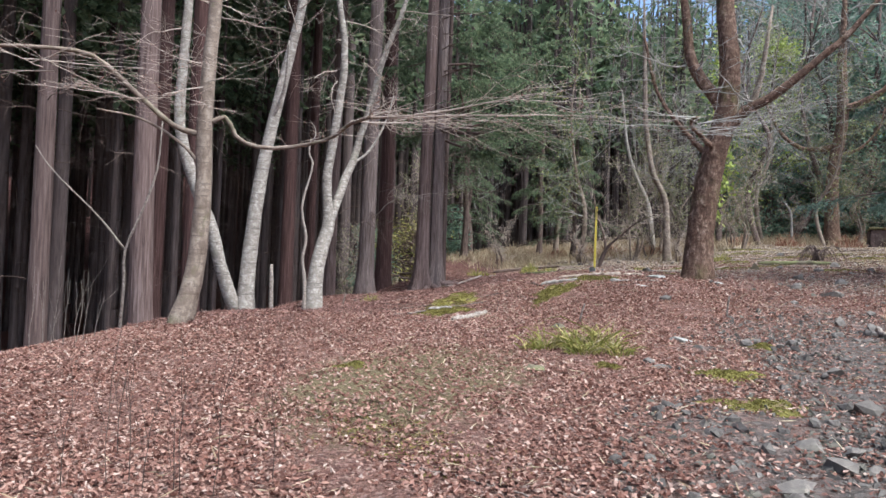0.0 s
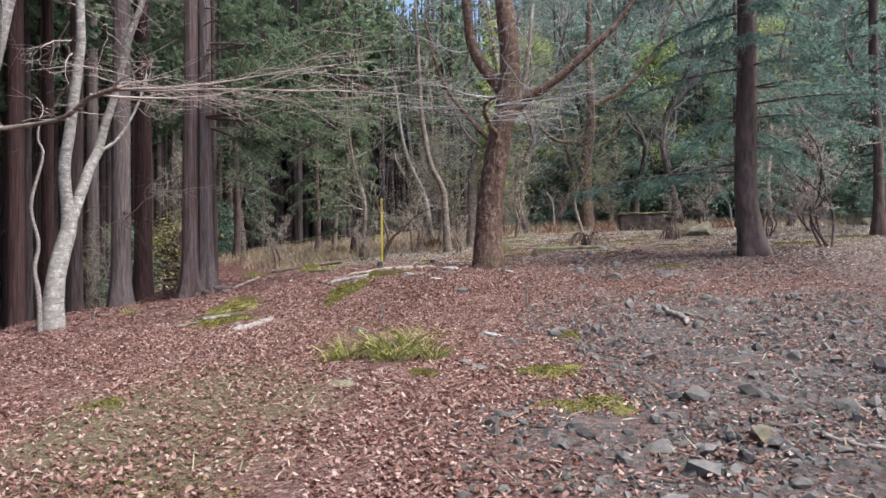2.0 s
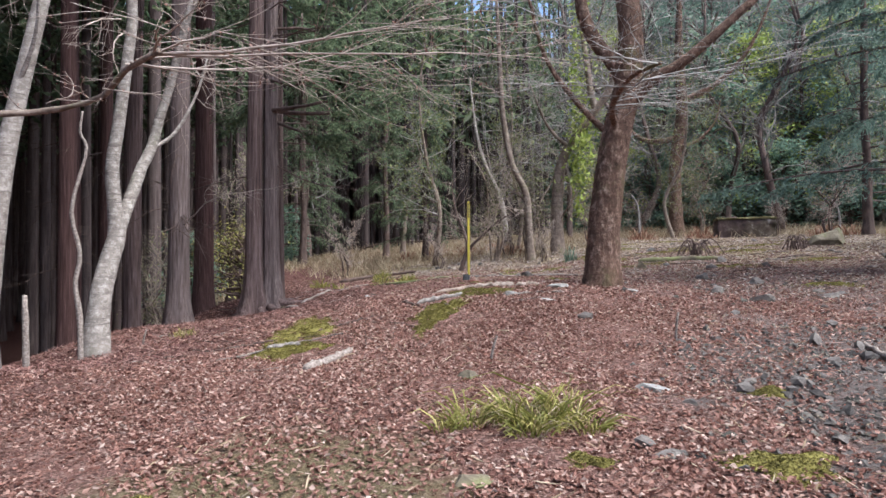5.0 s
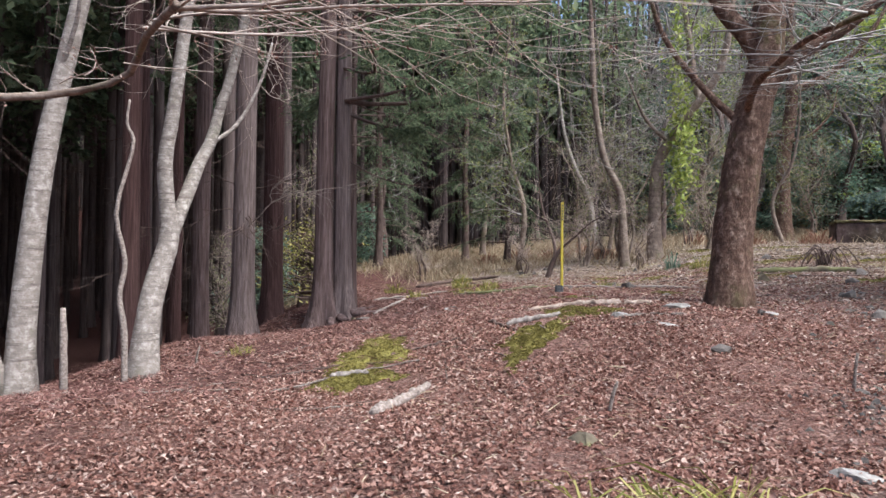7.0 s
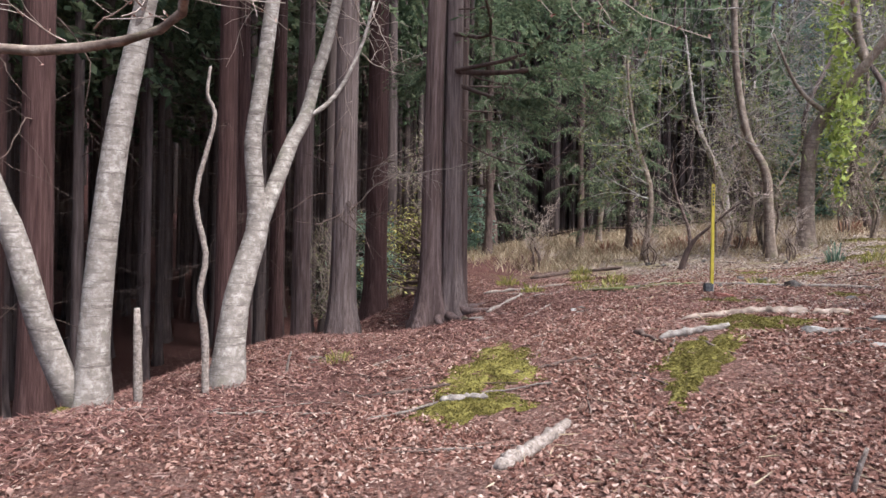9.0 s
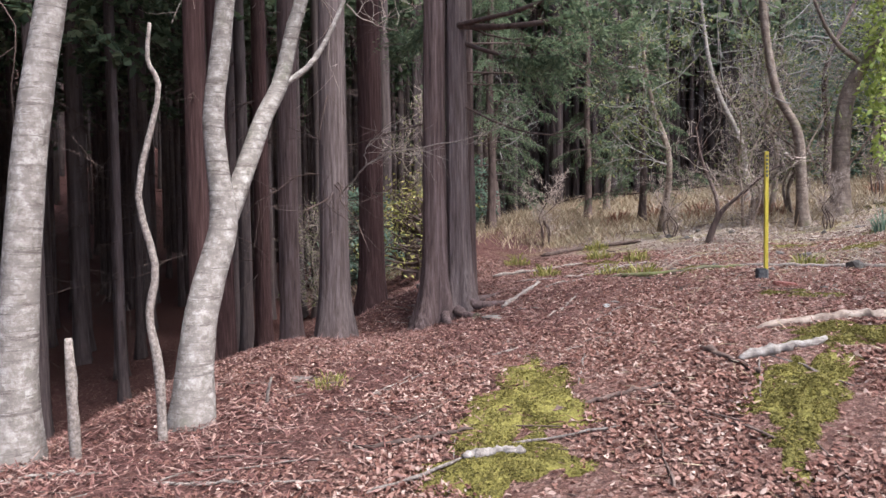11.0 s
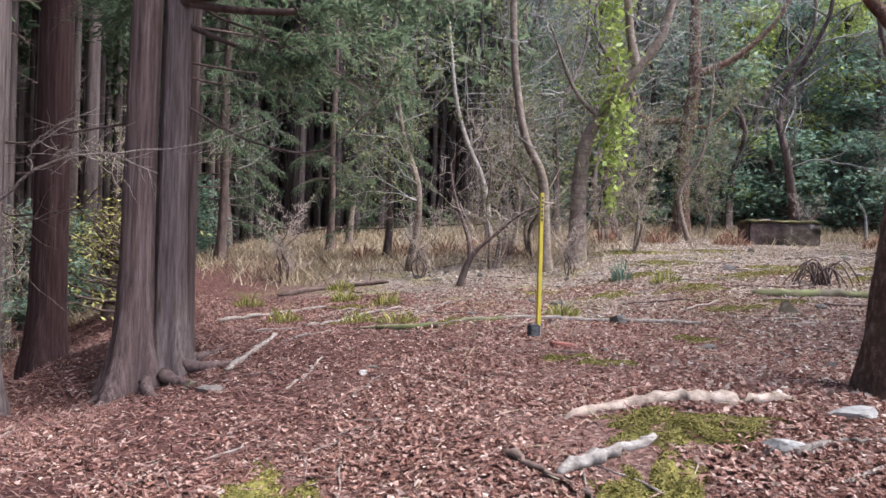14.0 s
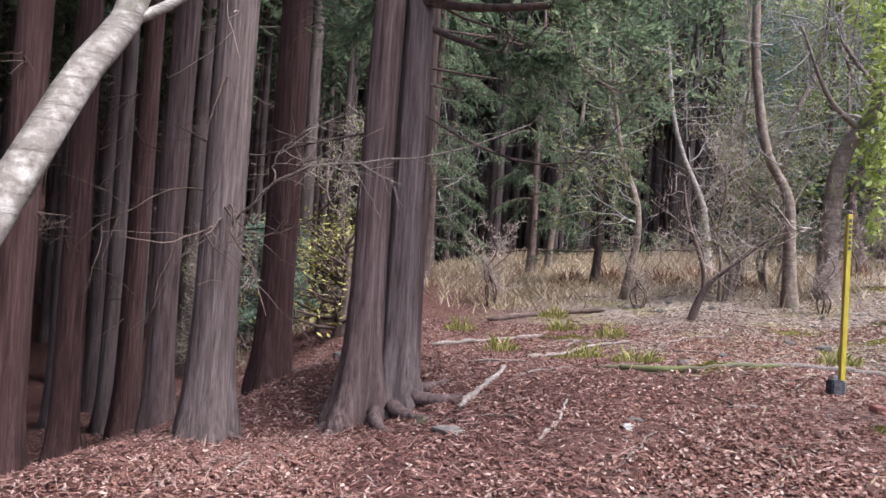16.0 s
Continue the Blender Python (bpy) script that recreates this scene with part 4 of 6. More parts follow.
limb_tree("pale_forked_sapling", "pale bare sapling forking low over dry grass", (0.0, 26.5, g(0, 26.5)), [([(0.0, 26.5, 0.5), (-0.1, 26.5, 1.66), (-0.28, 26.5, 2.74), (-0.74, 26.5, 3.8), (-1.08, 26.5, 5.0), (-1.3, 26.5, 7)], [0.12, 0.11, 0.1, 0.07, 0.06, 0.02])], 39, BIRCH,
          [([(-0.28, 26.5, 2.7), (0.0, 26.5, 3.1), (0.35, 26.5, 3.9), (0.6, 26.5, 5.5)], 0.07, 0.02)], fan(rt, (-0.4, 26.5, 3), (-1.3, 26.5, 7), 14, 1.9, 0.017, 2, 4) + fan(rt, (0, 26.5, 3), (0.6, 26.5, 5.5), 10, 1.7, 0.015, 2, 4), GREYTWIG)
far_at = (6.31, 30.3, g(6.31, 30.3))
limb_tree("bare_tree", "reddish brown bare tree with sweeping limbs at the meadow edge", far_at,
          [([(6.31, 30.3, 1.2), (6.27, 30.3, 2.8), (6.28, 30.3, 4.16), (6.45, 30.3, 5.4), (6.57, 30.25, 6.5), (6.5, 30.28, 8.7), (6.6, 30.3, 12)], [0.3, 0.25, 0.23, 0.23, 0.21, 0.17, 0.05])], 40, ROUGHBARK,
          [([(6.46, 30.28, 5.3), (5.7, 30.5, 5.2), (5.03, 30.7, 5.4), (4.32, 30.9, 6.2), (3.6, 31, 8)], 0.13, 0.04), ([(6.6, 30.2, 6.7), (7.4, 30, 7.0), (8.1, 29.8, 7.5), (9.0, 29.5, 8.6), (10, 29.4, 11)], 0.15, 0.04), ([(6.4, 30.2, 4.9), (7.1, 29.9, 5.1), (7.7, 29.8, 5.8), (7.9, 29.8, 6.6)], 0.07, 0.02)],
          fan(rt, (5.5, 30.5, 5.3), (3.6, 31, 8), 10, 2.2, 0.02, 2, 4) + fan(rt, (7.4, 30, 7), (10, 29.4, 11), 12, 2.4, 0.02, 2, 4) + fan(rt, (6.5, 30.2, 7), (6.6, 30.3, 12), 12, 2.4, 0.02, 2, 4), GREYTWIG)
limb_tree("leaning_sapling", "thin pale leaning tree before the dark wood", (-4.0, 29.5, g(-4.0, 29.5)), [([(-4.4, 29.5, 0.6), (-4.2, 29.5, 2.6), (-3.75, 29.5, 4.0), (-3.6, 29.5, 5.6), (-3.5, 29.5, 8)], [0.11, 0.09, 0.08, 0.06, 0.02])], 41, MAPLE, (), fan(rt, (-3.9, 29.5, 3.5), (-3.5, 29.5, 8), 12, 2.0, 0.016, 2, 4, 0.3, (0.6, 0, 0)), GREYTWIG)


# fir with low boughs on the right
def fir(at, stem, seed, label, boughs, low, reach, dens, name="fir_tree", material=DEEPGREEN, r=0.2, group=""):
    rng = np.random.default_rng(seed)
    t = thing(name, label, "tree", at, group)
    part("trunk", trunk_mesh(stem, [r * 1.15, r, r * 0.95, r * 0.85, r * 0.2], rng, 18, 34, 0.7, 0.12), DARKBARK, t, world_at=at)
    stem = spline(stem, 40)
    m, leaf = Mesh(), Mesh()
    for k in range(boughs):
        z = at[2] + low + (stem[-1][2] - at[2] - low - 0.3) * (k / boughs) ** 0.85
        p0 = stem[int(np.argmin(abs(stem[:, 2] - z)))]
        a = rng.uniform(0, 6.28)
        d = np.array([math.cos(a), math.sin(a), 0])
        ln = reach * (1 - 0.8 * k / boughs) * rng.uniform(0.6, 1.15)
        line = spline([p0, p0 + d * ln * 0.4 + [0, 0, -0.02], p0 + d * ln * 0.8 + [0, 0, -0.2], p0 + d * ln + [0, 0, -0.35]], 9)
        m.tube(line, np.linspace(0.024, 0.005, 9), 5, False)
        bough(leaf, rng, line[1:], 0.4, 0.011, dens * 4)
    part("bough_tier", m, DARKBARK, t, world_at=at, kind="stuff")
    part("foliage", leaf, material, t, "drooping needle sprays", world_at=at, kind="stuff")
    return t


fz = g(6.9, 13.25)
fir((6.9, 13.25, fz), [(6.95, 13.25, fz - 0.25), (6.80, 13.25, fz + 0.7), (6.77, 13.25, fz + 1.6), (6.85, 13.22, fz + 4), (6.9, 13.2, fz + 12)], 51, "dark fir with drooping boughs beside the track", 84, 1.5, 2.7, 30)
for k, (x, y, h, low, reach, lab) in enumerate([(-2.6, 24.5, 5.5, 0.9, 1.7, "young conifer with soft green boughs"), (-6.2, 23.0, 8, 1.0, 2.0, "young conifer with soft green boughs"), (-4.6, 27.5, 7.5, 1.6, 1.9, "young conifer with soft green boughs"), (-7.9, 27.5, 9, 1.2, 2.2, "young conifer with soft green boughs"),
                                              (10.8, 16.5, 9, 1.2, 2.4, "dark fir with drooping boughs beside the track"), (9.5, 21.5, 8, 0.9, 2.1, "dark fir with drooping boughs beside the track"), (14.0, 19.0, 9, 1.0, 2.5, "dark fir with drooping boughs beside the track")]):
    z = g(x, y)
    fir((x, y, z), [(x, y, z - 0.2), (x + 0.05, y, z + h * 0.2), (x, y, z + h * 0.4), (x + 0.05, y, z + h * 0.7), (x, y, z + h)], 70 + k, lab, 46, low, reach, 14, "conifer", GREEN if k < 4 else DEEPGREEN, 0.05 + 0.006 * h)


# bare twiggy trees and shrubs of the middle distance
def bare_variant(seed, h, r, at, name, label, shrub=False, material=DARKBARK, leaves=0):
    rng = np.random.default_rng(seed)
    t = thing(name, label, "shrub" if shrub else "tree", at, "bare shrubs" if shrub else "bare trees")
    tw = Mesh()
    for s in range(4 if shrub else 1):
        m = Mesh()
        a = rng.uniform(0, 6.28)
        k = 0.3 if shrub else 0.1
        w = rng.normal(size=(4, 2)) * (0.03 if shrub else 0.055) * h
        line = spline([(0.05 * s, 0, -0.15), (math.cos(a) * k * h * 0.3 + w[0, 0], math.sin(a) * k * h * 0.3 + w[0, 1], h * 0.22), (w[1, 0], w[1, 1], h * 0.42), (math.cos(a + 0.5) * k * h * 0.8 + w[2, 0], math.sin(a + 0.5) * k * h * 0.8 + w[2, 1], h * 0.7), (math.cos(a) * k * h + w[3, 0], math.sin(a) * k * h + w[3, 1], h)], 18)
        m.tube(line, np.linspace(r, r * 0.2, 18), 8, True, 0.06, rng)
        for q in range(4, 18):
            for _ in range(1 if shrub else 2):
                d = rng.normal(size=3)
                d[2] = abs(d[2]) * 0.5 + 0.1
                grow(tw, rng, line[q], d, h * 0.22 * rng.uniform(0.5, 1.4), max(0.005, r * 0.2), 2, 4, 0.8, 0.2, 0.03, thin=0.0028)
        part("stem" if shrub else "trunk", m, material, t)
    part("twig_spray", tw, TWIG if shrub else GREYTWIG, t, "tangle of fine twigs", kind="stuff")
    if leaves:
        tips = np.concatenate(tw.v)
        tips = tips[tips[:, 2] > h * 0.18]
        m = Mesh()
        leaves_at(m, rng, tips[rng.integers(0, len(tips), leaves)] + rng.normal(size=(leaves, 3)) * 0.07, 0.03 if shrub else 0.045, 0.4, 0.2, 0.45)
        part("leaf_spray", m, OLIVE, t, "sparse young olive-green leaves", kind="stuff")
    return t


bare = [bare_variant(90, 9, 0.13, (3.6, 27.0, g(3.6, 27.0)), "bare_tree", "grey bare tree with fine tangled twigs"), bare_variant(91, 7, 0.08, (-1.9, 22.0, g(-1.9, 22.0)), "bare_tree", "grey tree with fine twigs just coming into olive leaf", False, MAPLE, 2600), bare_variant(92, 11, 0.17, (10.6, 31.5, g(10.6, 31.5)), "bare_tree", "grey bare tree with fine tangled twigs")]
shrubs = [bare_variant(95, 2.4, 0.03, (8.45, 13.9, g(8.45, 13.9)), "bare_shrub", "brown leafless shrub on mossy ground", True), bare_variant(96, 1.5, 0.02, (-4.3, 21.0, g(-4.3, 21.0)), "bare_shrub", "grey tangled leafless shrub", True), bare_variant(97, 3.0, 0.035, (-0.2, 21.6, g(-0.2, 21.6)), "young_leaf_shrub", "grey branching shrub with sparse olive leaves", True, MAPLE, 1500)]
rb = np.random.default_rng(77)
for x, y, k, s in [(2.2, 30.0, 0, 1.0), (8.8, 33.0, 2, 0.9), (13.0, 30.0, 0, 1.1), (15.5, 33.5, 2, 1.0), (0.4, 24.0, 1, 0.9), (5.0, 34.0, 2, 0.95), (12.0, 25.5, 1, 1.1), (17.5, 28.0, 0, 1.1), (20.0, 33.0, 2, 1.0), (3.9, 31.5, 1, 1.3), (7.4, 36.0, 2, 1.2), (11.2, 36.0, 0, 1.3)]:
    place(bare[k], x, y, rb.uniform(0, 360), s, 0.05)
for x, y, k, s in [(8.1, 20.1, 0, 0.8), (8.6, 17.0, 0, 0.6), (10.2, 18.5, 0, 0.9), (1.2, 20.4, 1, 0.7), (0.2, 23.0, 1, 1.0), (-1.6, 20.8, 1, 0.8), (2.6, 24.5, 1, 1.1), (12.0, 15.0, 0, 0.8), (5.2, 31.5, 1, 1.2), (9.5, 28.5, 1, 0.9), (0.9, 23.0, 2, 1.1), (2.9, 22.6, 2, 0.9), (-8.0, 17.6, 2, 0.8), (-7.4, 22.0, 2, 1.1), (7.2, 31.0, 2, 1.1)]:
    place(shrubs[k], x, y, rb.uniform(0, 360), s, 0.03)


# evergreen trees of the slope behind the meadow
def evergreen(seed, h, wide, material, at, label, leaf_size=0.105, n=80):
    rng = np.random.default_rng(seed)
    t = thing("evergreen_tree", label, "tree", at, "evergreens on the slope")
    m, leaf = Mesh(), Mesh()
    m.tube(spline([(0, 0, -0.2), (0.1, 0, h * 0.4), (0, 0.1, h * 0.95)], 10), np.linspace(0.16, 0.03, 10), 8, True, 0.04, rng)
    for k in range(46):
        z = h * rng.uniform(0.08, 0.97)
        a = rng.uniform(0, 6.28)
        ln = wide * (1.05 - 0.75 * z / h) * rng.uniform(0.5, 1.1)
        d = np.array([math.cos(a), math.sin(a), rng.uniform(-0.1, 0.35)])
        line = spline([(0, 0, z * 0.93), d * ln * 0.5 + [0, 0, z], d * ln + [0, 0, z + 0.1]], 5)
        m.tube(line, np.linspace(0.035, 0.01, 5), 4, False)
        c = line[rng.integers(2, 5, n)] + rng.normal(size=(n, 3)) * [0.42, 0.42, 0.16]
        leaves_at(leaf, rng, c, leaf_size, 0.6, 0.25, 0.42)
    part("trunk", m, DARKBARK, t)
    part("crown", leaf, material, t, "layered leaf sprays with gaps", kind="stuff")
    return t


ever = [evergreen(110, 9, 2.8, BROADLEAF, (8.0, 37.5, g(8.0, 37.5)), "dark evergreen tree in layered sprays"), evergreen(111, 12, 3.4, DEEPGREEN, (13.5, 38.0, g(13.5, 38.0)), "dark evergreen tree in layered sprays"),
        evergreen(112, 4.0, 2.0, BROADLEAF, (11.5, 34.5, g(11.5, 34.5)), "low evergreen bush at the foot of the slope"), evergreen(113, 10, 2.8, LIME, (14.6, 36.5, g(14.6, 36.5)), "tree in fresh yellow-green leaf on the slope")]
for y in np.arange(36.0, 72.0, 3.2):
    for x in np.arange(1.0, 46.0, 3.4):
        xx, yy = x + rb.uniform(-1.2, 1.2), y + rb.uniform(-1.0, 1.0)
        if xx > 4.0:
            k = 3 if rb.random() < 0.09 else int(rb.integers(0, 2))
            place(ever[k], xx, yy, rb.uniform(0, 360), rb.uniform(0.85, 1.35), 0.05)
for x, y, s in [(9.0, 34.5, 0.8), (14.0, 34.0, 1.0), (17.0, 33.0, 1.1), (20.0, 31.0, 1.2), (6.8, 34.8, 0.8), (4.2, 35.3, 0.9), (2.4, 34.6, 0.9), (18.0, 26.0, 0.9), (15.5, 23.0, 0.8), (22.0, 27.0, 1.3), (-7.6, 24.6, 0.6), (-8.8, 21.0, 0.6)]:
    place(ever[2], x, y, rb.uniform(0, 360), s, 0.05)

for x, y, s in [(14.3, 41.0, 1.0), (16.2, 43.0, 1.1), (12.6, 43.5, 1.0), (18.6, 42.0, 1.15), (9.2, 44.0, 1.0), (21.5, 44.5, 1.2)]:
    place(ever[3], x, y, rb.uniform(0, 360), s, 0.05)
evergreen(114, 2.0, 1.1, BLADE, (-7.0, 19.6, g(-7.0, 19.6)), "yellow-green leafy bush in the shade of the cedars", 0.045, 26)
evergreen(115, 1.7, 0.9, BLADE, (-6.2, 18.6, g(-6.2, 18.6)), "yellow-green leafy bush in the shade of the cedars", 0.045, 20)
for x, y, k, s in [(4.5, 38.5, 0, 1.5), (7.0, 40.0, 2, 1.3), (10.0, 41.0, 0, 1.5), (14.0, 41.5, 2, 1.3), (2.5, 41.0, 2, 1.4), (17.0, 37.0, 0, 1.4), (5.8, 27.8, 1, 0.9), (13.5, 28.0, 2, 0.9)]:
    place(bare[k], x, y, rb.uniform(0, 360), s, 0.05)


# ---- things on the ground ----
rg = np.random.default_rng(2)


def on(x, y, up=0.0):
    return (x, y, g(x, y) + up)


def lying(name, pts, r0, r1, material, label, category="stick", lift=0.6, group="", n=20, sides=8, kink=0.006):
    """A stick, log or root that lies along the ground through plan points (x, y)."""
    line = spline([on(x, y, r0 * lift) for x, y in pts], n)
    line = line + rg.normal(size=line.shape) * kink
    rad = np.linspace(r0, r1, n)
    rad[0] *= 0.55
    rad[1] *= 0.9
    rad[-1] *= 0.5
    rad = rad * (1 + (0.04 if category == "root" else 0.13) * rg.normal(size=n))
    m = Mesh()
    if category == "root":
        rad = rad * (0.4 + 0.75 * np.sin(np.linspace(0.15, 2.9, n)))
    rad = rad * (1 + 0.1 * np.sin(np.linspace(0, 9, n) + rg.uniform(0, 6)))
    m.tube(line, rad, sides, True, 0.14, rg)
    x, y = pts[0]
    return single(name, m, material, label, category, on(x, y), group)


def boulder(x, y, sx, sy, sz, material, label, seed, rz=0.0, group="", sink=0.0, level=2):
    m = rock_mesh(np.random.default_rng(seed), sx, sy, sz, 0.2, level)
    ob = single("rock", m, material, label, "rock", group=group, smooth=False)
    ob.matrix_basis = pose(x, y, g(x, y) - 0.4 * sz - sink, 0, 0, rz)
    return ob


# yellow marker post
def marker_post():
    t = thing("marker_post", "yellow square marker post in a black foot", "post", (0, 14, g(0, 14)))
    t.rotation_euler = (radians(-2), radians(0.6), radians(18))
    def box(sx, sy, z0, z1, bev=0.004):
        bm = bmesh.new()
        bmesh.ops.create_cube(bm, size=1, matrix=Matrix.Translation((0, 0, (z0 + z1) / 2)) @ Matrix.Diagonal((sx, sy, z1 - z0, 1)))
        bmesh.ops.bevel(bm, geom=bm.edges[:], offset=bev, segments=2, affect="EDGES")
        m = Mesh()
        m.add([v.co[:] for v in bm.verts], [[v.index for v in f.verts] for f in bm.faces])
        bm.free()
        return m
    yellow, nt, b = mat("yellow_plastic", 0.45, 0, 0.4)
    n = tex(nt, coords(nt, (30, 30, 5)), 2, 5)
    nt.links.new(ramp(nt, n, [(0.3, (0.3, 0.22, 0.02)), (0.55, (0.44, 0.34, 0.03)), (0.8, (0.5, 0.4, 0.07))]), b.inputs["Base Color"])
    black, nt, b = mat("black_rubber", 0.8, 0, 0.3)
    nt.links.new(ramp(nt, tex(nt, coords(nt, (20, 20, 20)), 2, 5), [(0.3, (0.02, 0.02, 0.022)), (0.7, (0.09, 0.085, 0.085))]), b.inputs["Base Color"])
    part("shaft", box(0.038, 0.038, 0.02, 1.38), yellow, t, smooth=False)
    foot = box(0.1, 0.1, -0.06, 0.12, 0.01)
    foot.v = [v + np.array([-0.045, 0.0, 0]) for v in foot.v]
    part("foot", foot, black, t, "black rubber foot", smooth=False)
    part("sleeve", box(0.046, 0.046, -0.03, 0.11), PALESTONE, t, "grey sleeve", smooth=False)
    for k in range(6):
        z = 1.33 - k * 0.042
        bar = box(0.02, 0.003, z - 0.015, z + 0.012, 0.0008)
        bar.v = [v + np.array([0, -0.0208, 0]) for v in bar.v]
        part("mark", bar, black, t, "black unreadable mark", smooth=False)


marker_post()


# mossy block of the meadow
def block():
    at = (7.9, 26.9, g(7.9, 26.5))
    t = thing("stone_block", "large stained block with a mossy top in dry grass", "block", at)
    t.rotation_euler = (0, 0, radians(-5))
    for name, sx, sy, z0, z1, material, lab in (("body", 1.82, 1.0, -0.3, 0.62, CONCRETE, ""), ("moss_cap", 1.86, 1.04, 0.6, 0.68, CAPMOSS, "brown and green moss crust")):
        bm = bmesh.new()
        bmesh.ops.create_cube(bm, size=1, matrix=Matrix.Translation((0, 0, (z0 + z1) / 2)) @ Matrix.Diagonal((sx, sy, z1 - z0, 1)))
        bmesh.ops.bevel(bm, geom=bm.edges[:], offset=0.03, segments=2, affect="EDGES")
        bmesh.ops.subdivide_edges(bm, edges=bm.edges[:], cuts=4, use_grid_fill=True)
        rr = np.random.default_rng(4)
        for v in bm.verts:
            v.co += Vector(rr.normal(size=3) * 0.012)
        m = Mesh()
        m.add([v.co[:] for v in bm.verts], [[v.index for v in f.verts] for f in bm.faces])
        bm.free()
        part(name, m, material, t, lab)
    m = rock_mesh(np.random.default_rng(9), 0.22, 0.15, 0.07, 0.2, 2)
    m.v = [v + np.array([-0.3, 0.1, 0.66]) for v in m.v]
    part("loose_cap", m, CONCRETE, t, "dark loose lump on top", smooth=False)


block()

# logs, roots and named sticks
lying("root_log", [(-0.15, 11.2), (0.2, 11.36), (0.55, 11.46), (0.9, 11.4), (1.25, 11.48)], 0.05, 0.045, MAPLE, "pale weathered root humped out of the ground", "root", 0.15, n=20, sides=10)
lying("birch_log", [(-0.27, 10.56), (0.0, 10.7), (0.26, 10.85)], 0.03, 0.026, BIRCH, "short white-barked log on leaf litter", "log", 1.1, sides=10)
lying("dark_stick", [(-0.5, 10.85), (-0.32, 10.6), (-0.12, 10.36)], 0.02, 0.012, DARKSTICK, "dark rotten stick across the leaves")
lying("branch", [(0.9, 10.7), (1.15, 10.85), (1.4, 10.88), (1.7, 11.0)], 0.02, 0.009, DEADWOOD, "thin weathered branch on the ground")
lying("branch", [(1.0, 10.45), (1.3, 10.62), (1.62, 10.7)], 0.014, 0.007, DEADWOOD, "thin weathered branch on the ground")
lying("white_branch", [(-2.85, 13.55), (-2.78, 14.1), (-2.72, 14.5), (-2.74, 14.8)], 0.028, 0.02, DEADWOOD, "bleached broken branch beside the twin cedar", lift=1.0)
lying("stick", [(-2.08, 12.65), (-2.0, 13.2), (-2.02, 13.9)], 0.016, 0.01, DEADWOOD, "straight pale stick on the litter")
lying("long_root", [(-0.9, 15.3), (0.0, 15.2), (0.6, 15.15), (1.3, 15.1), (1.95, 15.05)], 0.03, 0.035, DEADWOOD, "long pale root across mossy ground", "root", 0.7, n=22)
lying("mossy_root", [(-1.9, 14.9), (-1.2, 14.75), (-0.7, 14.85), (-0.2, 15.0)], 0.035, 0.025, MOSSTONE, "mossy root near the yellow post", "root", 0.6)
lying("fallen_log", [(-2.75, 16.3), (-2.4, 16.7), (-2.05, 17.3), (-1.6, 17.6)], 0.034, 0.02, DEADWOOD, "grey fallen log half sunk in litter", "log", 0.7)
lying("fallen_log", [(-4.2, 17.2), (-3.5, 17.6), (-2.8, 18.0)], 0.036, 0.022, DEADWOOD, "grey fallen log half sunk in litter", "log", 0.7)
lying("fallen_log", [(-3.9, 19.3), (-3.0, 20.0), (-2.1, 20.3)], 0.05, 0.03, DARKSTICK, "dark thin log at the meadow edge", "log", 0.7)
lying("mossy_log", [(3.2, 16.95), (3.7, 16.75), (4.2, 16.72), (4.8, 16.5)], 0.075, 0.06, MOSSTONE, "mossy log lying below dead ferns", "log", 0.25, sides=12)
lying("dark_stick", [(-1.35, 10.0), (-1.05, 10.12), (-0.68, 10.28)], 0.018, 0.012, DARKSTICK, "dark rotten stick across the leaves")
lying("dark_stick", [(-2.4, 9.42), (-2.1, 9.6), (-1.82, 9.76)], 0.017, 0.012, DARKSTICK, "dark rotten stick across the leaves")
lying("white_branch", [(-2.1, 8.85), (-1.9, 9.15), (-1.65, 9.45), (-1.3, 9.65), (-0.9, 9.75)], 0.012, 0.008, DEADWOOD, "bleached branch lying over moss", lift=1.6)
lying("wood_chunk", [(-1.72, 9.36), (-1.58, 9.44), (-1.4, 9.47)], 0.034, 0.022, BIRCH, "short pale chunk of branch on moss", "wood", 1.2)
lying("split_log", [(-0.84, 8.1), (-0.78, 8.4), (-0.7, 8.7), (-0.66, 8.98)], 0.05, 0.035, DEADWOOD, "split pale log half sunk in leaves", "log", 0.5, sides=10)
lying("white_stick", [(-3.62, 10.72), (-3.5, 10.6), (-3.3, 10.62)], 0.012, 0.009, DEADWOOD, "bent bleached stick on needles", lift=1.0)
lying("stick", [(-4.7, 8.3), (-4.2, 8.62), (-3.8, 8.72)], 0.014, 0.008, DEADWOOD, "straight pale stick on the litter")
lying("stick", [(-3.4, 8.6), (-2.9, 8.75), (-2.4, 8.95)], 0.011, 0.006, DEADWOOD, "straight pale stick on the litter")
lying("pale_root", [(4.2, 8.9), (4.15, 8.4), (4.22, 8.0), (4.14, 7.66)], 0.03, 0.03, DEADWOOD, "bleached crooked root on gravel", "root", 1.2)
lying("pale_root", [(4.22, 8.6), (4.4, 8.2), (4.55, 7.9)], 0.014, 0.01, DEADWOOD, "bleached crooked root on gravel", "root", 1.2)
lying("broken_branch", [(3.8, 4.8), (4.0, 4.75), (4.15, 4.76)], 0.022, 0.016, DEADWOOD, "broken bleached branch among stones")
lying("broken_branch", [(3.95, 4.4), (4.1, 4.2), (4.35, 4.05)], 0.02, 0.014, DEADWOOD, "broken bleached branch among stones")
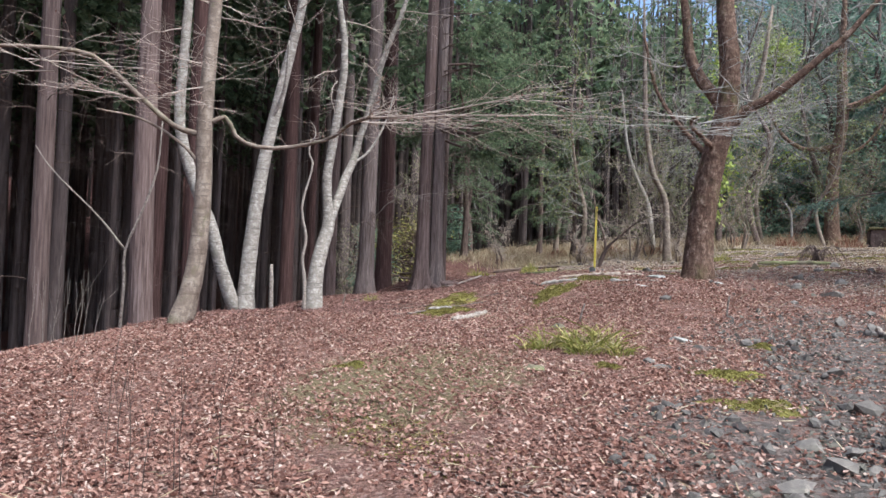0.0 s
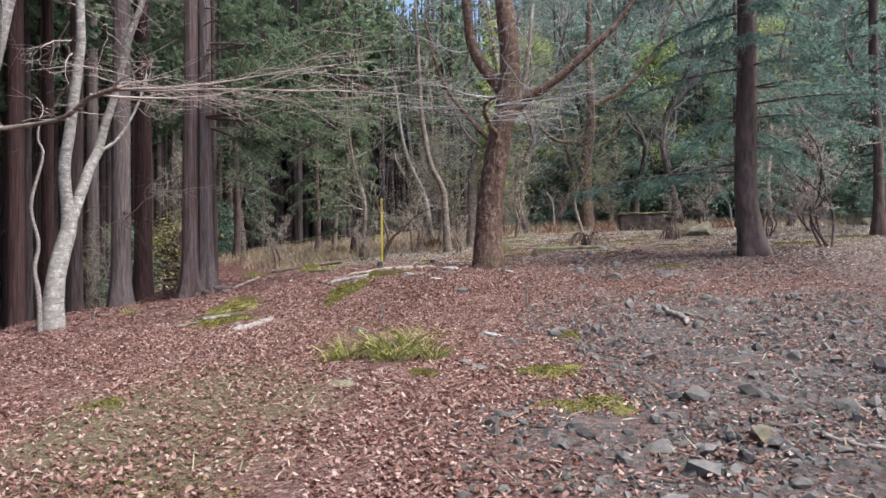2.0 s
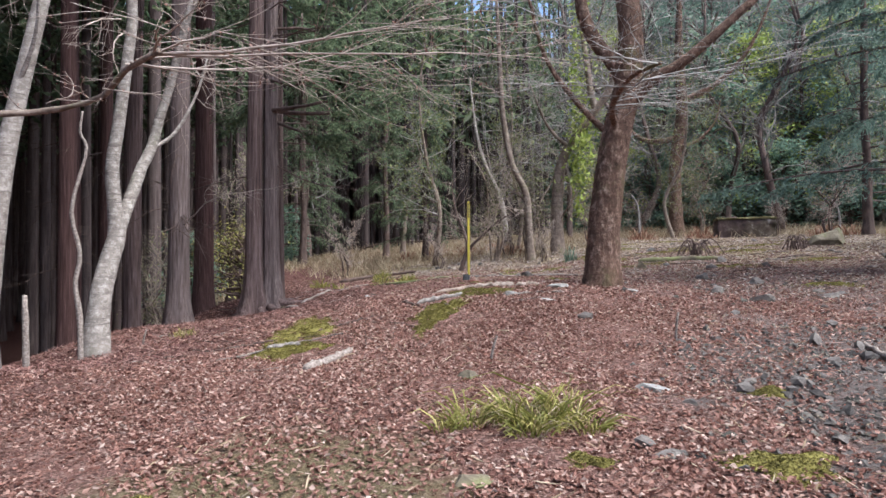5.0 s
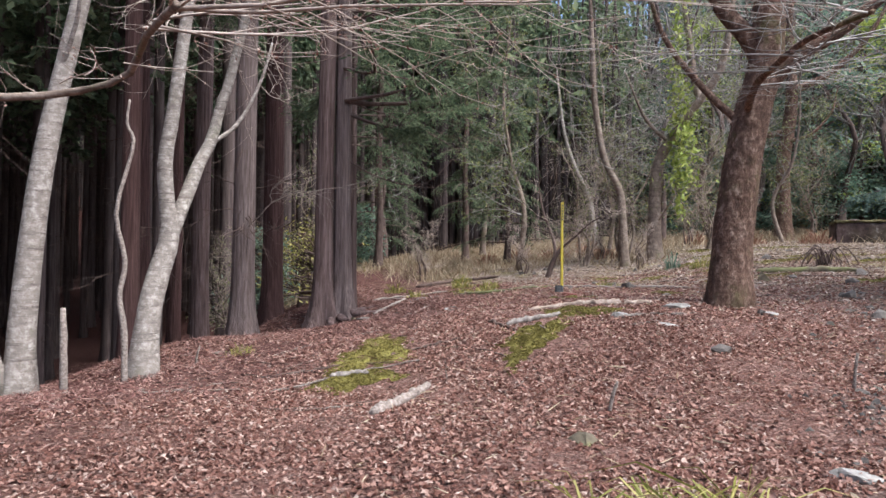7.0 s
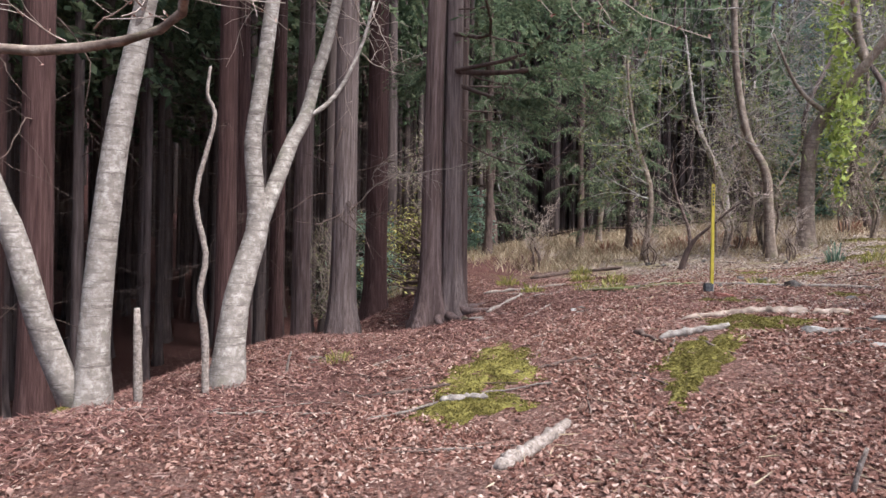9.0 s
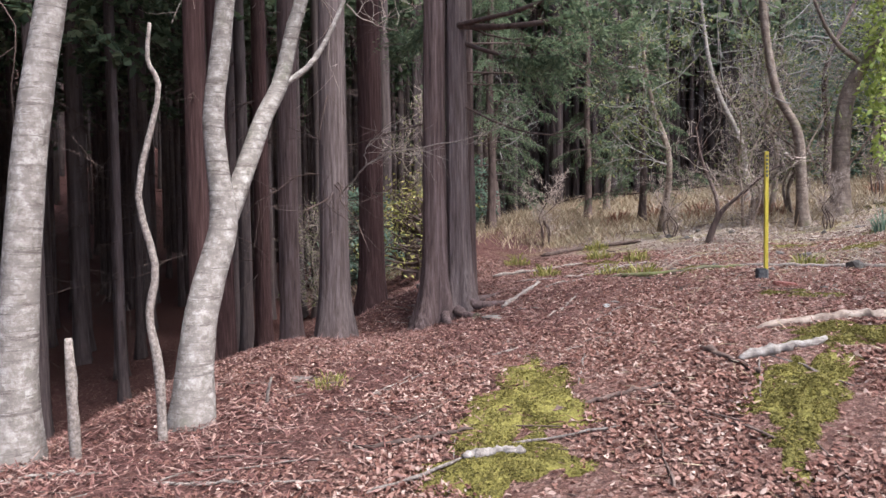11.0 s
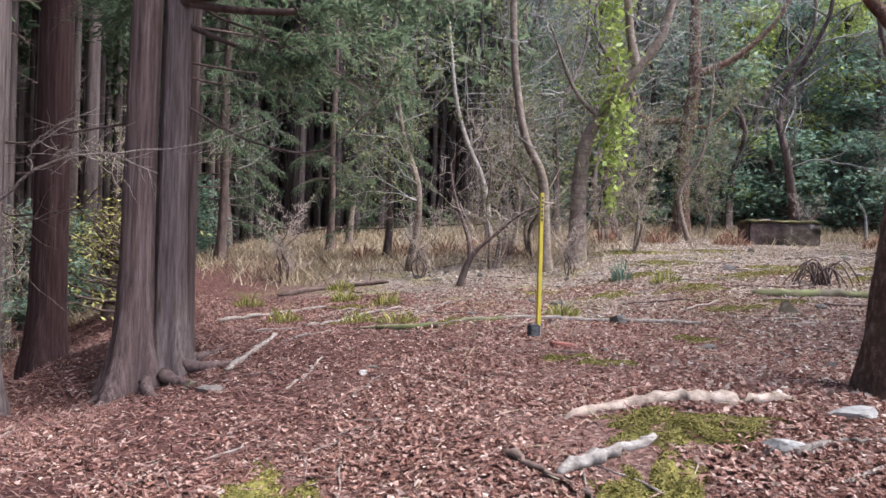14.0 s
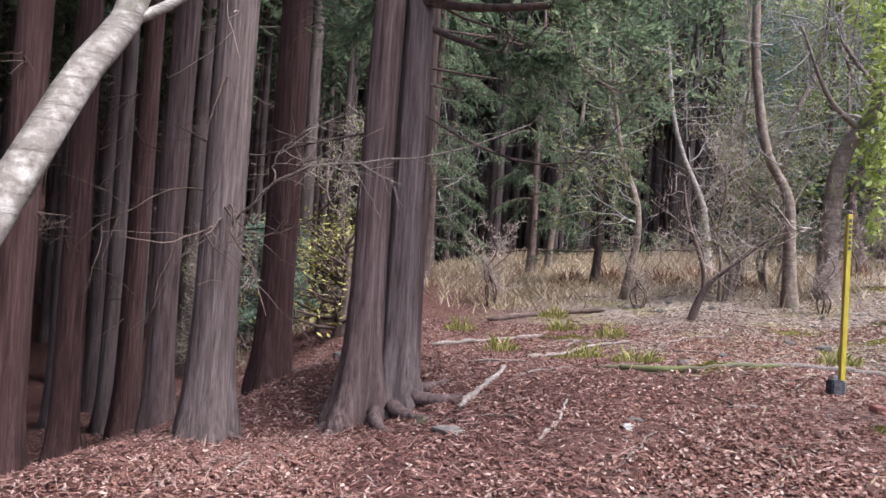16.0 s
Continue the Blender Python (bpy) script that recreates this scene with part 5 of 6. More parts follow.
lying("thin_stick", [(2.1, 3.3), (2.12, 3.7), (2.02, 4.1), (2.1, 4.35)], 0.006, 0.004, DEADWOOD, "thin curved twig on gravel", kink=0.006)
lying("thin_stick", [(0.8, 3.0), (1.3, 2.9), (1.8, 2.75)], 0.006, 0.005, DEADWOOD, "thin curved twig on gravel", kink=0.006)
lying("wire", [(-9.0, 32.0), (-6.0, 31.3), (-3.5, 30.9), (-1.0, 30.5), (1.0, 30.2)], 0.03, 0.03, DARKSTICK, "dark cable along the far grass", "cable", 12.0, n=24)
for x, y, z, dx in ((2.55, 8.95, 0.28, 0.03), (0.84, 8.17, 0.22, 0.06), (-3.72, 10.2, 0.2, 0.05)):
    m = Mesh()
    m.tube(spline([(x, y, g(x, y) - 0.03), (x + dx * 0.4, y, g(x, y) + z * 0.5), (x + dx, y, g(x, y) + z)], 6), np.linspace(0.014, 0.010, 6), 7, True, 0.1, rg)
    single("stake", m, DEADWOOD, "short pale broken stick standing upright", "stick", on(x, y))
for x, y, h in ((4.9, 30.2, 1.7), (12.3, 30.5, 1.3)):
    m = Mesh()
    m.tube(spline([(x, y, g(x, y) - 0.1), (x - 0.05, y, g(x, y) + h * 0.7), (x - 0.3, y, g(x, y) + h)], 8), np.linspace(0.05, 0.025, 8), 7, True, 0.05, rg)
    single("snag", m, GREYTWIG, "thin dead stem in dry grass", "dead stem", on(x, y))
m = Mesh()
bm = bmesh.new()
bmesh.ops.create_cube(bm, size=1, matrix=Matrix.Diagonal((0.21, 0.1, 0.06, 1)))
bmesh.ops.bevel(bm, geom=bm.edges[:], offset=0.008, segments=2, affect="EDGES")
m.add([v.co[:] for v in bm.verts], [[v.index for v in f.verts] for f in bm.faces])
bm.free()
brick = single("brick", m, stony("red_brick", [(0.3, (0.09, 0.035, 0.028)), (0.6, (0.2, 0.075, 0.055)), (0.8, (0.3, 0.14, 0.11))], 12), "dark red brick half buried in leaves", "brick", smooth=False)
brick.matrix_basis = pose(0.16, 13.47, g(0.16, 13.47) + 0.015, 4, 6, 12)

# single rocks
for k, (x, y, sx, sy, sz, mt, lab, rz) in enumerate([
        (0.92, 10.78, 0.2, 0.12, 0.06, PALESTONE, "flat pale stone beside moss", 10), (3.1, 15.65, 0.26, 0.17, 0.15, MOSSTONE, "mossy boulder below a log", -20),
        (3.98, 11.3, 0.22, 0.15, 0.1, STONE, "grey rock on bare soil", 10), (3.72, 13.4, 0.2, 0.16, 0.12, STONE, "grey rock on bare soil", 40), (4.9, 11.6, 0.26, 0.16, 0.08, STONE, "grey rock on bare soil", 0), (4.3, 12.6, 0.2, 0.14, 0.1, STONE, "grey rock on bare soil", 70),
        (0.74, 7.55, 0.14, 0.11, 0.08, MOSSTONE, "dark mossy stone in leaves", 0), (0.94, 5.5, 0.13, 0.11, 0.07, MOSSTONE, "dark mossy stone in leaves", 30), (-2.75, 12.9, 0.14, 0.1, 0.06, STONE, "grey rock on bare soil", 10), (-3.05, 13.25, 0.08, 0.09, 0.1, MOSSTONE, "yellowish mossy stone by the cedar", 0),
        (-4.75, 15.5, 0.18, 0.13, 0.1, STONE, "grey rock behind the twin cedar", 0), (-5.2, 15.7, 0.14, 0.1, 0.08, STONE, "grey rock behind the twin cedar", 40), (-1.5, 12.95, 0.09, 0.06, 0.04, PALESTONE, "small white stone on litter", 20), (1.3, 10.5, 0.16, 0.07, 0.03, PALESTONE, "flat pale stone beside moss", -30), (2.1, 7.3, 0.15, 0.1, 0.06, PALESTONE, "flat pale stone on gravel", 15),
        (1.5, 11.25, 0.22, 0.12, 0.06, PALESTONE, "flat pale stone by the old tree", 0), (2.45, 11.3, 0.18, 0.1, 0.06, PALESTONE, "flat pale stone by the old tree", 50), (3.03, 4.15, 0.13, 0.1, 0.08, STONE, "grey rock on gravel", 10), (3.25, 4.1, 0.12, 0.08, 0.05, STONE, "grey rock on gravel", 50), (3.62, 4.3, 0.12, 0.1, 0.08, MOSSTONE, "grey-green rock on gravel", 0), (3.45, 4.05, 0.09, 0.06, 0.05, STONE, "grey rock on gravel", 90),
        (2.9, 3.4, 0.2, 0.13, 0.05, STONE, "flat grey rock on gravel", 20), (1.97, 5.95, 0.12, 0.08, 0.06, STONE, "grey rock on gravel", 30), (1.9, 6.15, 0.1, 0.08, 0.07, STONE, "grey rock on gravel", 80), (2.3, 6.9, 0.13, 0.09, 0.06, STONE, "grey rock on gravel", 30), (13.7, 22.4, 0.5, 0.35, 0.3, MOSSTONE, "brown mossy stump of rock", 0), (7.55, 18.6, 0.5, 0.42, 0.62, MOSSTONE, "grey-brown boulder behind the fir", 0), (-3.75, 10.75, 0.2, 0.13, 0.05, STONE, "flat grey rock near a grass tuft", 0)]):
    boulder(x, y, sx, sy, sz, mt, lab, 300 + k, rz)

# stones of the track
pool = []
for k in range(9):
    rr = np.random.default_rng(400 + k)
    s = rr.uniform(0.8, 1.2)
    pool.append(rock_mesh(rr, 0.075 * s, 0.055 * s, 0.036 * s + 0.006 * (k % 3), 0.3, 1).data("stone", STONE, False))
n = 0
while n < 270:
    x, y = rg.uniform(1.6, 6.2), rg.uniform(2.0, 11.5)
    if rg.random() > float(mask_gravel(x, y)) * 0.9 + 0.06:
        continue
    ob = new("stone", pool[int(rg.integers(9))])
    s = rg.uniform(0.6, 1.5) * (1.25 if rg.random() < 0.12 else 1)
    ob.matrix_basis = pose(x, y, g(x, y) - 0.004, rg.uniform(-14, 14), rg.uniform(-14, 14), rg.uniform(0, 360)) @ Matrix.Diagonal((s, s, s, 1))
    tagged(ob, "angular grey stone lying on the gravel track", "stone", "stones of the track")
    n += 1


def scatter(count, x0, x1, y0, y1, weight):
    """Plan points drawn by a weight from 0 to 1."""
    out = np.zeros((0, 2))
    while len(out) < count:
        p = np.stack([rg.uniform(x0, x1, count), rg.uniform(y0, y1, count)], axis=1)
        out = np.vstack([out, p[rg.random(count) < weight(p[:, 0], p[:, 1])]])
    return out[:count]


# gravel
tetra = np.array([[1, 0, -0.3], [-0.5, 0.87, -0.3], [-0.5, -0.87, -0.3], [0.3, 0.25, 0.5], [-0.35, 0.05, 0.55]])
tface = np.array([[0, 1, 3, 3], [1, 4, 3, 3], [1, 2, 4, 4], [2, 0, 3, 4]])
pts = scatter(22000, 1.3, 8.5, 1.0, 14.0, lambda x, y: np.clip(mask_gravel(x, y) * (1.1 - 0.05 * y) + 0.16 * (x > 2), 0, 1))
size = rg.gamma(1.7, 0.0085, len(pts)) + 0.006
ang = rg.uniform(0, 6.28, len(pts))
sh = rg.uniform(0.6, 1.3, (len(pts), 1, 3)) * size[:, None, None]
v = tetra[None] * sh
c, s = np.cos(ang)[:, None], np.sin(ang)[:, None]
v = np.stack([v[:, :, 0] * c - v[:, :, 1] * s + pts[:, :1], v[:, :, 0] * s + v[:, :, 1] * c + pts[:, 1:], v[:, :, 2] * 0.8 + gz(pts[:, 0], pts[:, 1])[:, None] + 0.2 * size[:, None]], axis=-1)
m = Mesh()
m.v, m.n = [v.reshape(-1, 3)], v.shape[0] * 5
idx = np.arange(len(pts))[:, None] * 5
m.f = [tuple(f) for f in np.concatenate([idx + np.array([[0, 1, 3]]), idx + np.array([[1, 4, 3]]), idx + np.array([[1, 2, 4]])]).tolist()] + [tuple(f) for f in (idx + np.array([[2, 0, 3, 4]])).tolist()]
single("gravel", m, STONE, "loose angular grey gravel of the track", "gravel", kind="stuff", smooth=False)


# fallen leaves: two halves folded at the midrib
def litter(name, count, x0, x1, y0, y1, weight, long, wide, material, label, rise=0.02, tilt=0.35):
    p = scatter(count, x0, x1, y0, y1, weight)
    k = len(p)
    a = rg.uniform(0, 6.28, k)
    L = long * rg.uniform(0.5, 1.3, k)
    W = wide * rg.uniform(0.6, 1.4, k)
    d = np.stack([np.cos(a), np.sin(a), rg.normal(size=k) * tilt], axis=1)
    e = np.stack([-np.sin(a), np.cos(a), rg.normal(size=k) * tilt], axis=1)
    up = np.stack([np.zeros(k), np.zeros(k), np.ones(k)], axis=1)
    c = np.stack([p[:, 0], p[:, 1], gz(p[:, 0], p[:, 1]) + rg.uniform(0.004, rise, k)], axis=1)
    L, W = L[:, None], W[:, None]
    fold, fold2 = rg.normal(size=(k, 1)) * 0.6 * W * up, rg.normal(size=(k, 1)) * 0.6 * W * up
    curl = rg.normal(size=(k, 1)) * 0.5 * W * up
    w1, w2, w3, w4 = (W * rg.uniform(0.6, 1.3, (k, 1)) for _ in range(4))
    tip, tail = c + d * L + curl, c - d * L + curl * 0.6
    l1, l2 = c - d * L * 0.35 + e * w1 + fold, c + d * L * 0.4 + e * w2 * 0.85 + fold2
    r1, r2 = c - d * L * 0.35 - e * w3 + fold2, c + d * L * 0.4 - e * w4 * 0.85 + fold
    v = np.stack([tail, tip, l2, l1, r1, r2], axis=1).reshape(-1, 3)
    i = (np.arange(k) * 6)[:, None]
    m = Mesh()
    m.v, m.n = [v], len(v)
    m.f = [tuple(f) for f in np.concatenate([i + np.array([[0, 1, 2, 3]]), i + np.array([[1, 0, 4, 5]])]).tolist()]
    return single(name, m, material, label, "leaves", kind="stuff", smooth=False)


MOSS_SPOTS = [(-1.6, 10.25, 0.46, 0.85, 8, 1), (-1.5, 9.4, 0.48, 0.42, 0, 1), (0.1, 10.15, 0.3, 0.7, -10, 1), (0.42, 11.05, 0.52, 0.3, 0, 1), (0.0, 9.6, 0.16, 0.3, 0, 1), (2.58, 5.87, 0.3, 0.2, 0, 0.8), (2.8, 4.95, 0.36, 0.28, 0, 0.5), (1.55, 5.8, 0.18, 0.13, 0, 0.9), (2.87, 7.23, 0.18, 0.1, 0, 1),
                            (-0.68, 5.06, 0.2, 0.13, 0, 0.7), (-0.75, 14.95, 0.42, 0.22, 0, 1), (1.5, 14.07, 0.26, 0.18, 0, 0.8), (2.7, 17.6, 0.5, 0.35, 0, 0.6), (3.6, 18.6, 0.5, 0.3, 0, 0.5), (0.9, 15.6, 0.5, 0.22, 0, 0.6), (0.7, 3.3, 0.9, 0.5, 0, 0.07), (4.6, 15.2, 0.6, 0.2, 0, 0.6), (6.2, 15.6, 0.7, 0.25, 0, 0.6), (8.2, 14.9, 0.9, 0.3, 0, 0.7), (1.4, 17.9, 0.5, 0.3, 0, 0.5), (0.5, 18.6, 0.4, 0.25, 0, 0.5),
                            (4.9, 19.5, 1.0, 0.5, 0, 0.5), (3.0, 20.5, 0.9, 0.45, 0, 0.5), (-2.4, 17.9, 0.4, 0.25, 0, 1), (-2.3, 16.2, 0.35, 0.2, 0, 0.9), (7.6, 20.2, 0.8, 0.4, 0, 0.6), (-4.7, 8.5, 0.14, 0.1, 0, 1), (10.0, 16.2, 1.0, 0.4, 0, 0.5), (2.6, 15.9, 0.55, 0.22, 10, 0.7), (3.4, 16.3, 0.4, 0.2, 0, 0.7), (2.2, 19.2, 0.7, 0.3, 0, 0.6), (4.2, 18.9, 0.8, 0.3, 5, 0.6), (5.6, 18.2, 0.7, 0.3, 0, 0.6), (2.9, 22.5, 1.0, 0.4, 0, 0.5), (4.8, 23.0, 0.9, 0.4, 0, 0.5), (6.3, 19.3, 0.6, 0.25, 0, 0.7), (-1.6, 15.9, 0.35, 0.18, 0, 0.8), (5.2, 12.4, 0.5, 0.16, 0, 0.6), (0.35, 12.6, 0.3, 0.14, 0, 0.6), (0.1, 12.9, 0.25, 0.12, 20, 0.7)]


def clear_of_moss(x, y):
    w = np.ones_like(x)
    for mx, my, rx, ry, rz, b in MOSS_SPOTS:
        if b > 0.55 and my < 13:
            co, si = math.cos(radians(rz)), math.sin(radians(rz))
            u, v = ((x - mx) * co + (y - my) * si) / rx, ((y - my) * co - (x - mx) * si) / ry
            w = w * (0.12 + 0.88 * sstep(0.55, 1.1, u * u + v * v))
    return w


def leaf_weight(x, y):
    thin = 1 - 0.68 * mask_gravel(x, y)
    patch = 0.78 + 0.2 * np.sin(x * 2.1 + 1.3 * np.sin(y * 1.3)) * np.sin(y * 1.7 + np.sin(x * 1.1)) + 0.2 * np.sin(x * 7.3 + 2.0 * np.sin(y * 3.1)) * np.sin(y * 6.1 + 1.7 * np.sin(x * 4.3))
    bare_soil = 1 - 0.7 * np.exp(-(x * 0.9) ** 2 - ((y - 4.7) * 0.62) ** 2)
    return np.clip(clear_of_moss(x, y) * bare_soil * thin * patch * (1 - 0.8 * sstep(9.5, 13.5, y)) * (1 - 0.86 * sstep(3.8, 6.0, 0.28 * y - x) * sstep(5, 8, y)) * (1 - 0.35 * sstep(2.5, 5, x)) * sstep(-3.5, -0.3, y) * (1 - sstep(5.5, 9, np.abs(x))), 0, 1)


litter("fallen_leaves", 215000, -9.0, 9.0, -3.5, 16.5, leaf_weight, 0.021, 0.0105, LEAF, "pinkish brown fallen leaves over the clearing", 0.02, 0.3)
litter("far_litter", 70000, -6.0, 5.0, 10.0, 19.0, lambda x, y: (0.3 + 0.7 * (np.sin(x * 1.9 + np.sin(y)) * np.sin(y * 1.4) > 0)) * (1 - 0.7 * sstep(0.5, 3, x)) * clear_of_moss(x, y), 0.022, 0.011, LEAF, "thin leaf litter among moss and roots", 0.016, 0.25)
litter("pale_litter", 52000, -3.0, 13.0, 11.5, 30.0, lambda x, y: (0.35 + 0.65 * (np.sin(x * 1.7 + np.sin(y * 0.8)) * np.sin(y * 1.2) > -0.2)) * sstep(-1.5, 2.5, x + 0.3 * (y - 15)), 0.032, 0.014, PALELEAF, "bleached leaf litter over the meadow", 0.02, 0.3)
litter("needle_duff", 58000, -14.0, 8.0, 0.5, 20.0, lambda x, y: 0.2 + 0.8 * np.maximum(sstep(1.5, 4.5, -x), sstep(9, 12, y)), 0.07, 0.0035, NEEDLE, "reddish dry cedar needles and twiglets", 0.03, 0.3)
litter("bank_duff", 60000, -11.0, -1.5, 6.0, 19.0, lambda x, y: sstep(3.6, 6.0, 0.28 * y - x), 0.06, 0.004, NEEDLE, "dark red dry cedar needles on the bank", 0.035, 0.35)
litter("straw_bits", 14000, -1.0, 10.0, 1.0, 30.0, lambda x, y: 0.3 + 0.7 * sstep(13, 16, y), 0.075, 0.004, STRAW, "pale straw bits scattered on the ground", 0.03, 0.3)


# moss
def moss(x, y, rx, ry, rz=0.0, thick=0.03, blades=1.0):
    co, si = math.cos(radians(rz)), math.sin(radians(rz))
    ph = rg.uniform(0, 6.28, 4)

    def spread(th, q):
        edge = 1 + 0.22 * np.sin(th * 3 + ph[0]) + 0.16 * np.sin(th * 5 + ph[1]) + 0.13 * np.sin(th * 9 + ph[2])
        u, w = np.cos(th) * q * edge * rx, np.sin(th) * q * edge * ry
        px_, py_ = x + u * co - w * si, y + u * si + w * co
        lump = 0.55 + 0.45 * np.sin(px_ * 19 + ph[0]) * np.sin(py_ * 17 + ph[3])
        return px_, py_, gz(px_, py_) + thick * ((1 - q ** 2) * lump * 1.2 - 0.35 * q ** 3) * (0.5 + 0.5 * blades)

    at = on(x, y)
    t = thing("moss_patch", "yellow-green moss cushion on the forest floor", "moss", at, "moss patches")
    if blades > 0.3:
        m = Mesh()
        ths, qs = np.linspace(0, 2 * math.pi, 41)[:-1], np.linspace(0.02, 1, 10)
        rings = np.array([np.stack(spread(ths, np.full(40, q)), axis=1) for q in qs])
        rings[1:-1] += rg.normal(size=rings[1:-1].shape) * 0.004
        m.add(rings.reshape(-1, 3), [(i * 40 + k, i * 40 + (k + 1) % 40, (i + 1) * 40 + (k + 1) % 40, (i + 1) * 40 + k) for i in range(9) for k in range(40)] + [tuple(range(39, -1, -1))])
        part("bed", m, MOSSBED, t, world_at=at)
    m = Mesh()
    n = int(min(16000, 26000 * rx * ry * 3.14 * blades))
    th, q = rg.uniform(0, 6.28, n), np.sqrt(rg.random(n)) * 1.04
    keep = rg.random(n) < 1.3 - q * 0.6
    px_, py_, z = spread(th[keep], q[keep])
    leaves_at(m, rg, np.stack([px_, py_, z + 0.004], axis=1), 0.009, 0.45, 0.0, 0.5)
    part("tuft", m, MOSS, t, world_at=at, smooth=False, kind="stuff")


for x, y, rx, ry, rz, b in MOSS_SPOTS:
    moss(x, y, rx, ry, rz, 0.05, b)


# grass
def tuft(x, y, wide, tall, count, material, name, label, group="", fat=0.007, bend=0.6, kind=""):
    m = Mesh()
    for k in range(count):
        a, q = rg.uniform(0, 6.28), math.sqrt(rg.random()) * wide * 0.55
        bx, by = x + math.cos(a) * q, y + math.sin(a) * q * 0.7
        b = np.array([bx, by, g(bx, by) - 0.01])
        h = tall * rg.uniform(0.4, 1.2) * (1.25 - 0.9 * q / (wide * 0.55))
        out = unit(np.array([math.cos(a), math.sin(a), 0]) + rg.normal(size=3) * [0.7, 0.7, 0]) * h * bend * rg.uniform(0.3, 1.3)
        side = unit(np.cross(out + [0, 0, h], rg.normal(size=3))) * fat
        p1, p2, p3 = b + out * 0.3 + [0, 0, h * 0.6], b + out * 0.75 + [0, 0, h * 0.9], b + out * 1.25 + [0, 0, h * 0.72]
        m.add([b - side * 0.7, b + side * 0.7, p1 + side, p1 - side, p2 + side * 0.8, p2 - side * 0.8, p3], [(0, 1, 2, 3), (3, 2, 4, 5), (5, 4, 6)])
    return single(name, m, material, label, "grass", on(x, y), group, kind, smooth=False)


for x, y, w, h, n in ((1.3, 6.32, 0.3, 0.3, 120), (1.12, 6.42, 0.26, 0.26, 90), (1.45, 6.45, 0.26, 0.3, 90), (1.22, 6.18, 0.24, 0.2, 70), (0.84, 6.35, 0.24, 0.24, 80), (0.7, 6.25, 0.18, 0.16, 40), (1.6, 6.3, 0.2, 0.18, 50)):
    tuft(x, y, w, h, n, BLADE, "sedge_tuft", "yellow-green arching sedge tuft on leaf litter", "sedge tufts", 0.0055, 1.25)
    tuft(x + 0.03, y + 0.05, w * 1.2, h * 0.8, n // 3, STRAW, "dry_tuft", "dry straw blades among the sedge", "dry tufts", 0.004, 1.3)
tuft(1.1, 6.6, 0.5, 0.16, 120, STRAW, "dry_tuft", "dry straw blades behind the sedge tuft", fat=0.004)
tuft(-3.36, 10.55, 0.35, 0.14, 90, BLADE, "sedge_tuft", "small pale sedge tuft at the lip of the bank", fat=0.004)
for x, y in ((-4.1, 18.4), (-2.1, 16.4), (-2.6, 18.5), (-1.9, 18.0), (-1.5, 15.6), (-3.2, 17.0), (-2.9, 19.8), (0.6, 16.6), (2.4, 18.3)):
    tuft(x, y, 0.45, 0.22, 110, BLADE, "grass_tuft", "yellow-green grass tuft among sticks", "grass tufts", 0.008)
for x, y, s in ((6.3, 26.0, 0.9), (4.5, 26.2, 0.9), (-0.3, 25.4, 1.0), (-1.2, 24.4, 1.1), (-2.3, 25.2, 0.9), (9.9, 25.5, 0.9), (11.0, 26.5, 1.1), (2.9, 25.6, 0.6), (0.4, 23.6, 0.8), (-3.2, 24.4, 0.8)):
    tuft(x, y, s, 0.42, 170, RUST, "grass_clump", "rusty brown dead grass clump in the meadow", "rusty clumps", 0.012)
tuft(1.9, 19.0, 0.3, 0.4, 45, BROADLEAF, "seedling", "small green conifer seedling in moss", kind="stuff", fat=0.012, bend=0.4)


def meadow(name, count, x0, x1, y0, y1, weight, tall, material, label):
    p = scatter(count, x0, x1, y0, y1, weight)
    k = len(p)
    b = np.stack([p[:, 0], p[:, 1], gz(p[:, 0], p[:, 1]) - 0.02], axis=1)
    h = tall * rg.uniform(0.4, 1.2, k)
    lean = rg.normal(size=(k, 3)) * [0.75, 0.75, 0] * h[:, None]
    a = rg.uniform(0, 6.28, k)
    side = np.stack([np.cos(a), np.sin(a), np.zeros(k)], axis=1) * 0.011
    top = b + lean + np.stack([np.zeros(k), np.zeros(k), h], axis=1)
    m = Mesh()
    m.quads(np.stack([b - side, b + side, top + side * 0.3, top - side * 0.3], axis=1))
    return single(name, m, material, label, "grass", kind="stuff", smooth=False)


meadow("dry_grass", 26000, -9.0, 16.0, 20.0, 33.5, lambda x, y: sstep(20.5, 25, y + 0.8 * np.sin(x * 1.3) - 0.35 * np.minimum(x, 0)) * (1 - 0.97 * sstep(1, 4, x) * (1 - sstep(28.5, 31, y))), 0.26, STRAW, "pale dry grass of the far meadow")
meadow("bank_brush", 9000, -9.0, 22.0, 30.0, 36.0, lambda x, y: 0.3 + 0.7 * sstep(30, 32, y), 0.45, STRAW, "brown dead brush at the foot of the wood")


# dead ferns
def fern_heap(x, y, wide, tall, count):
    t = thing("dead_fern", "heap of dark arching dead fern stalks", "fern", on(x, y), "dead ferns")
    for k in range(count):
        a = rg.uniform(0, 6.28)
        d = np.array([math.cos(a), math.sin(a) * 0.6, 0]) * wide * rg.uniform(0.5, 1)
        b = np.array([rg.normal() * 0.08, rg.normal() * 0.06, -0.02])
        h = tall * rg.uniform(0.6, 1.15)
        m = Mesh()
        m.tube(spline([b, b + d * 0.25 + [0, 0, h * 0.85], b + d * 0.6 + [0, 0, h], b + d + [0, 0, h * 0.35], b + d * 1.12 + [0, 0, 0.0]], 12), np.linspace(0.014, 0.007, 12), 6, True)
        part("stalk", m, DARKBARK, t)


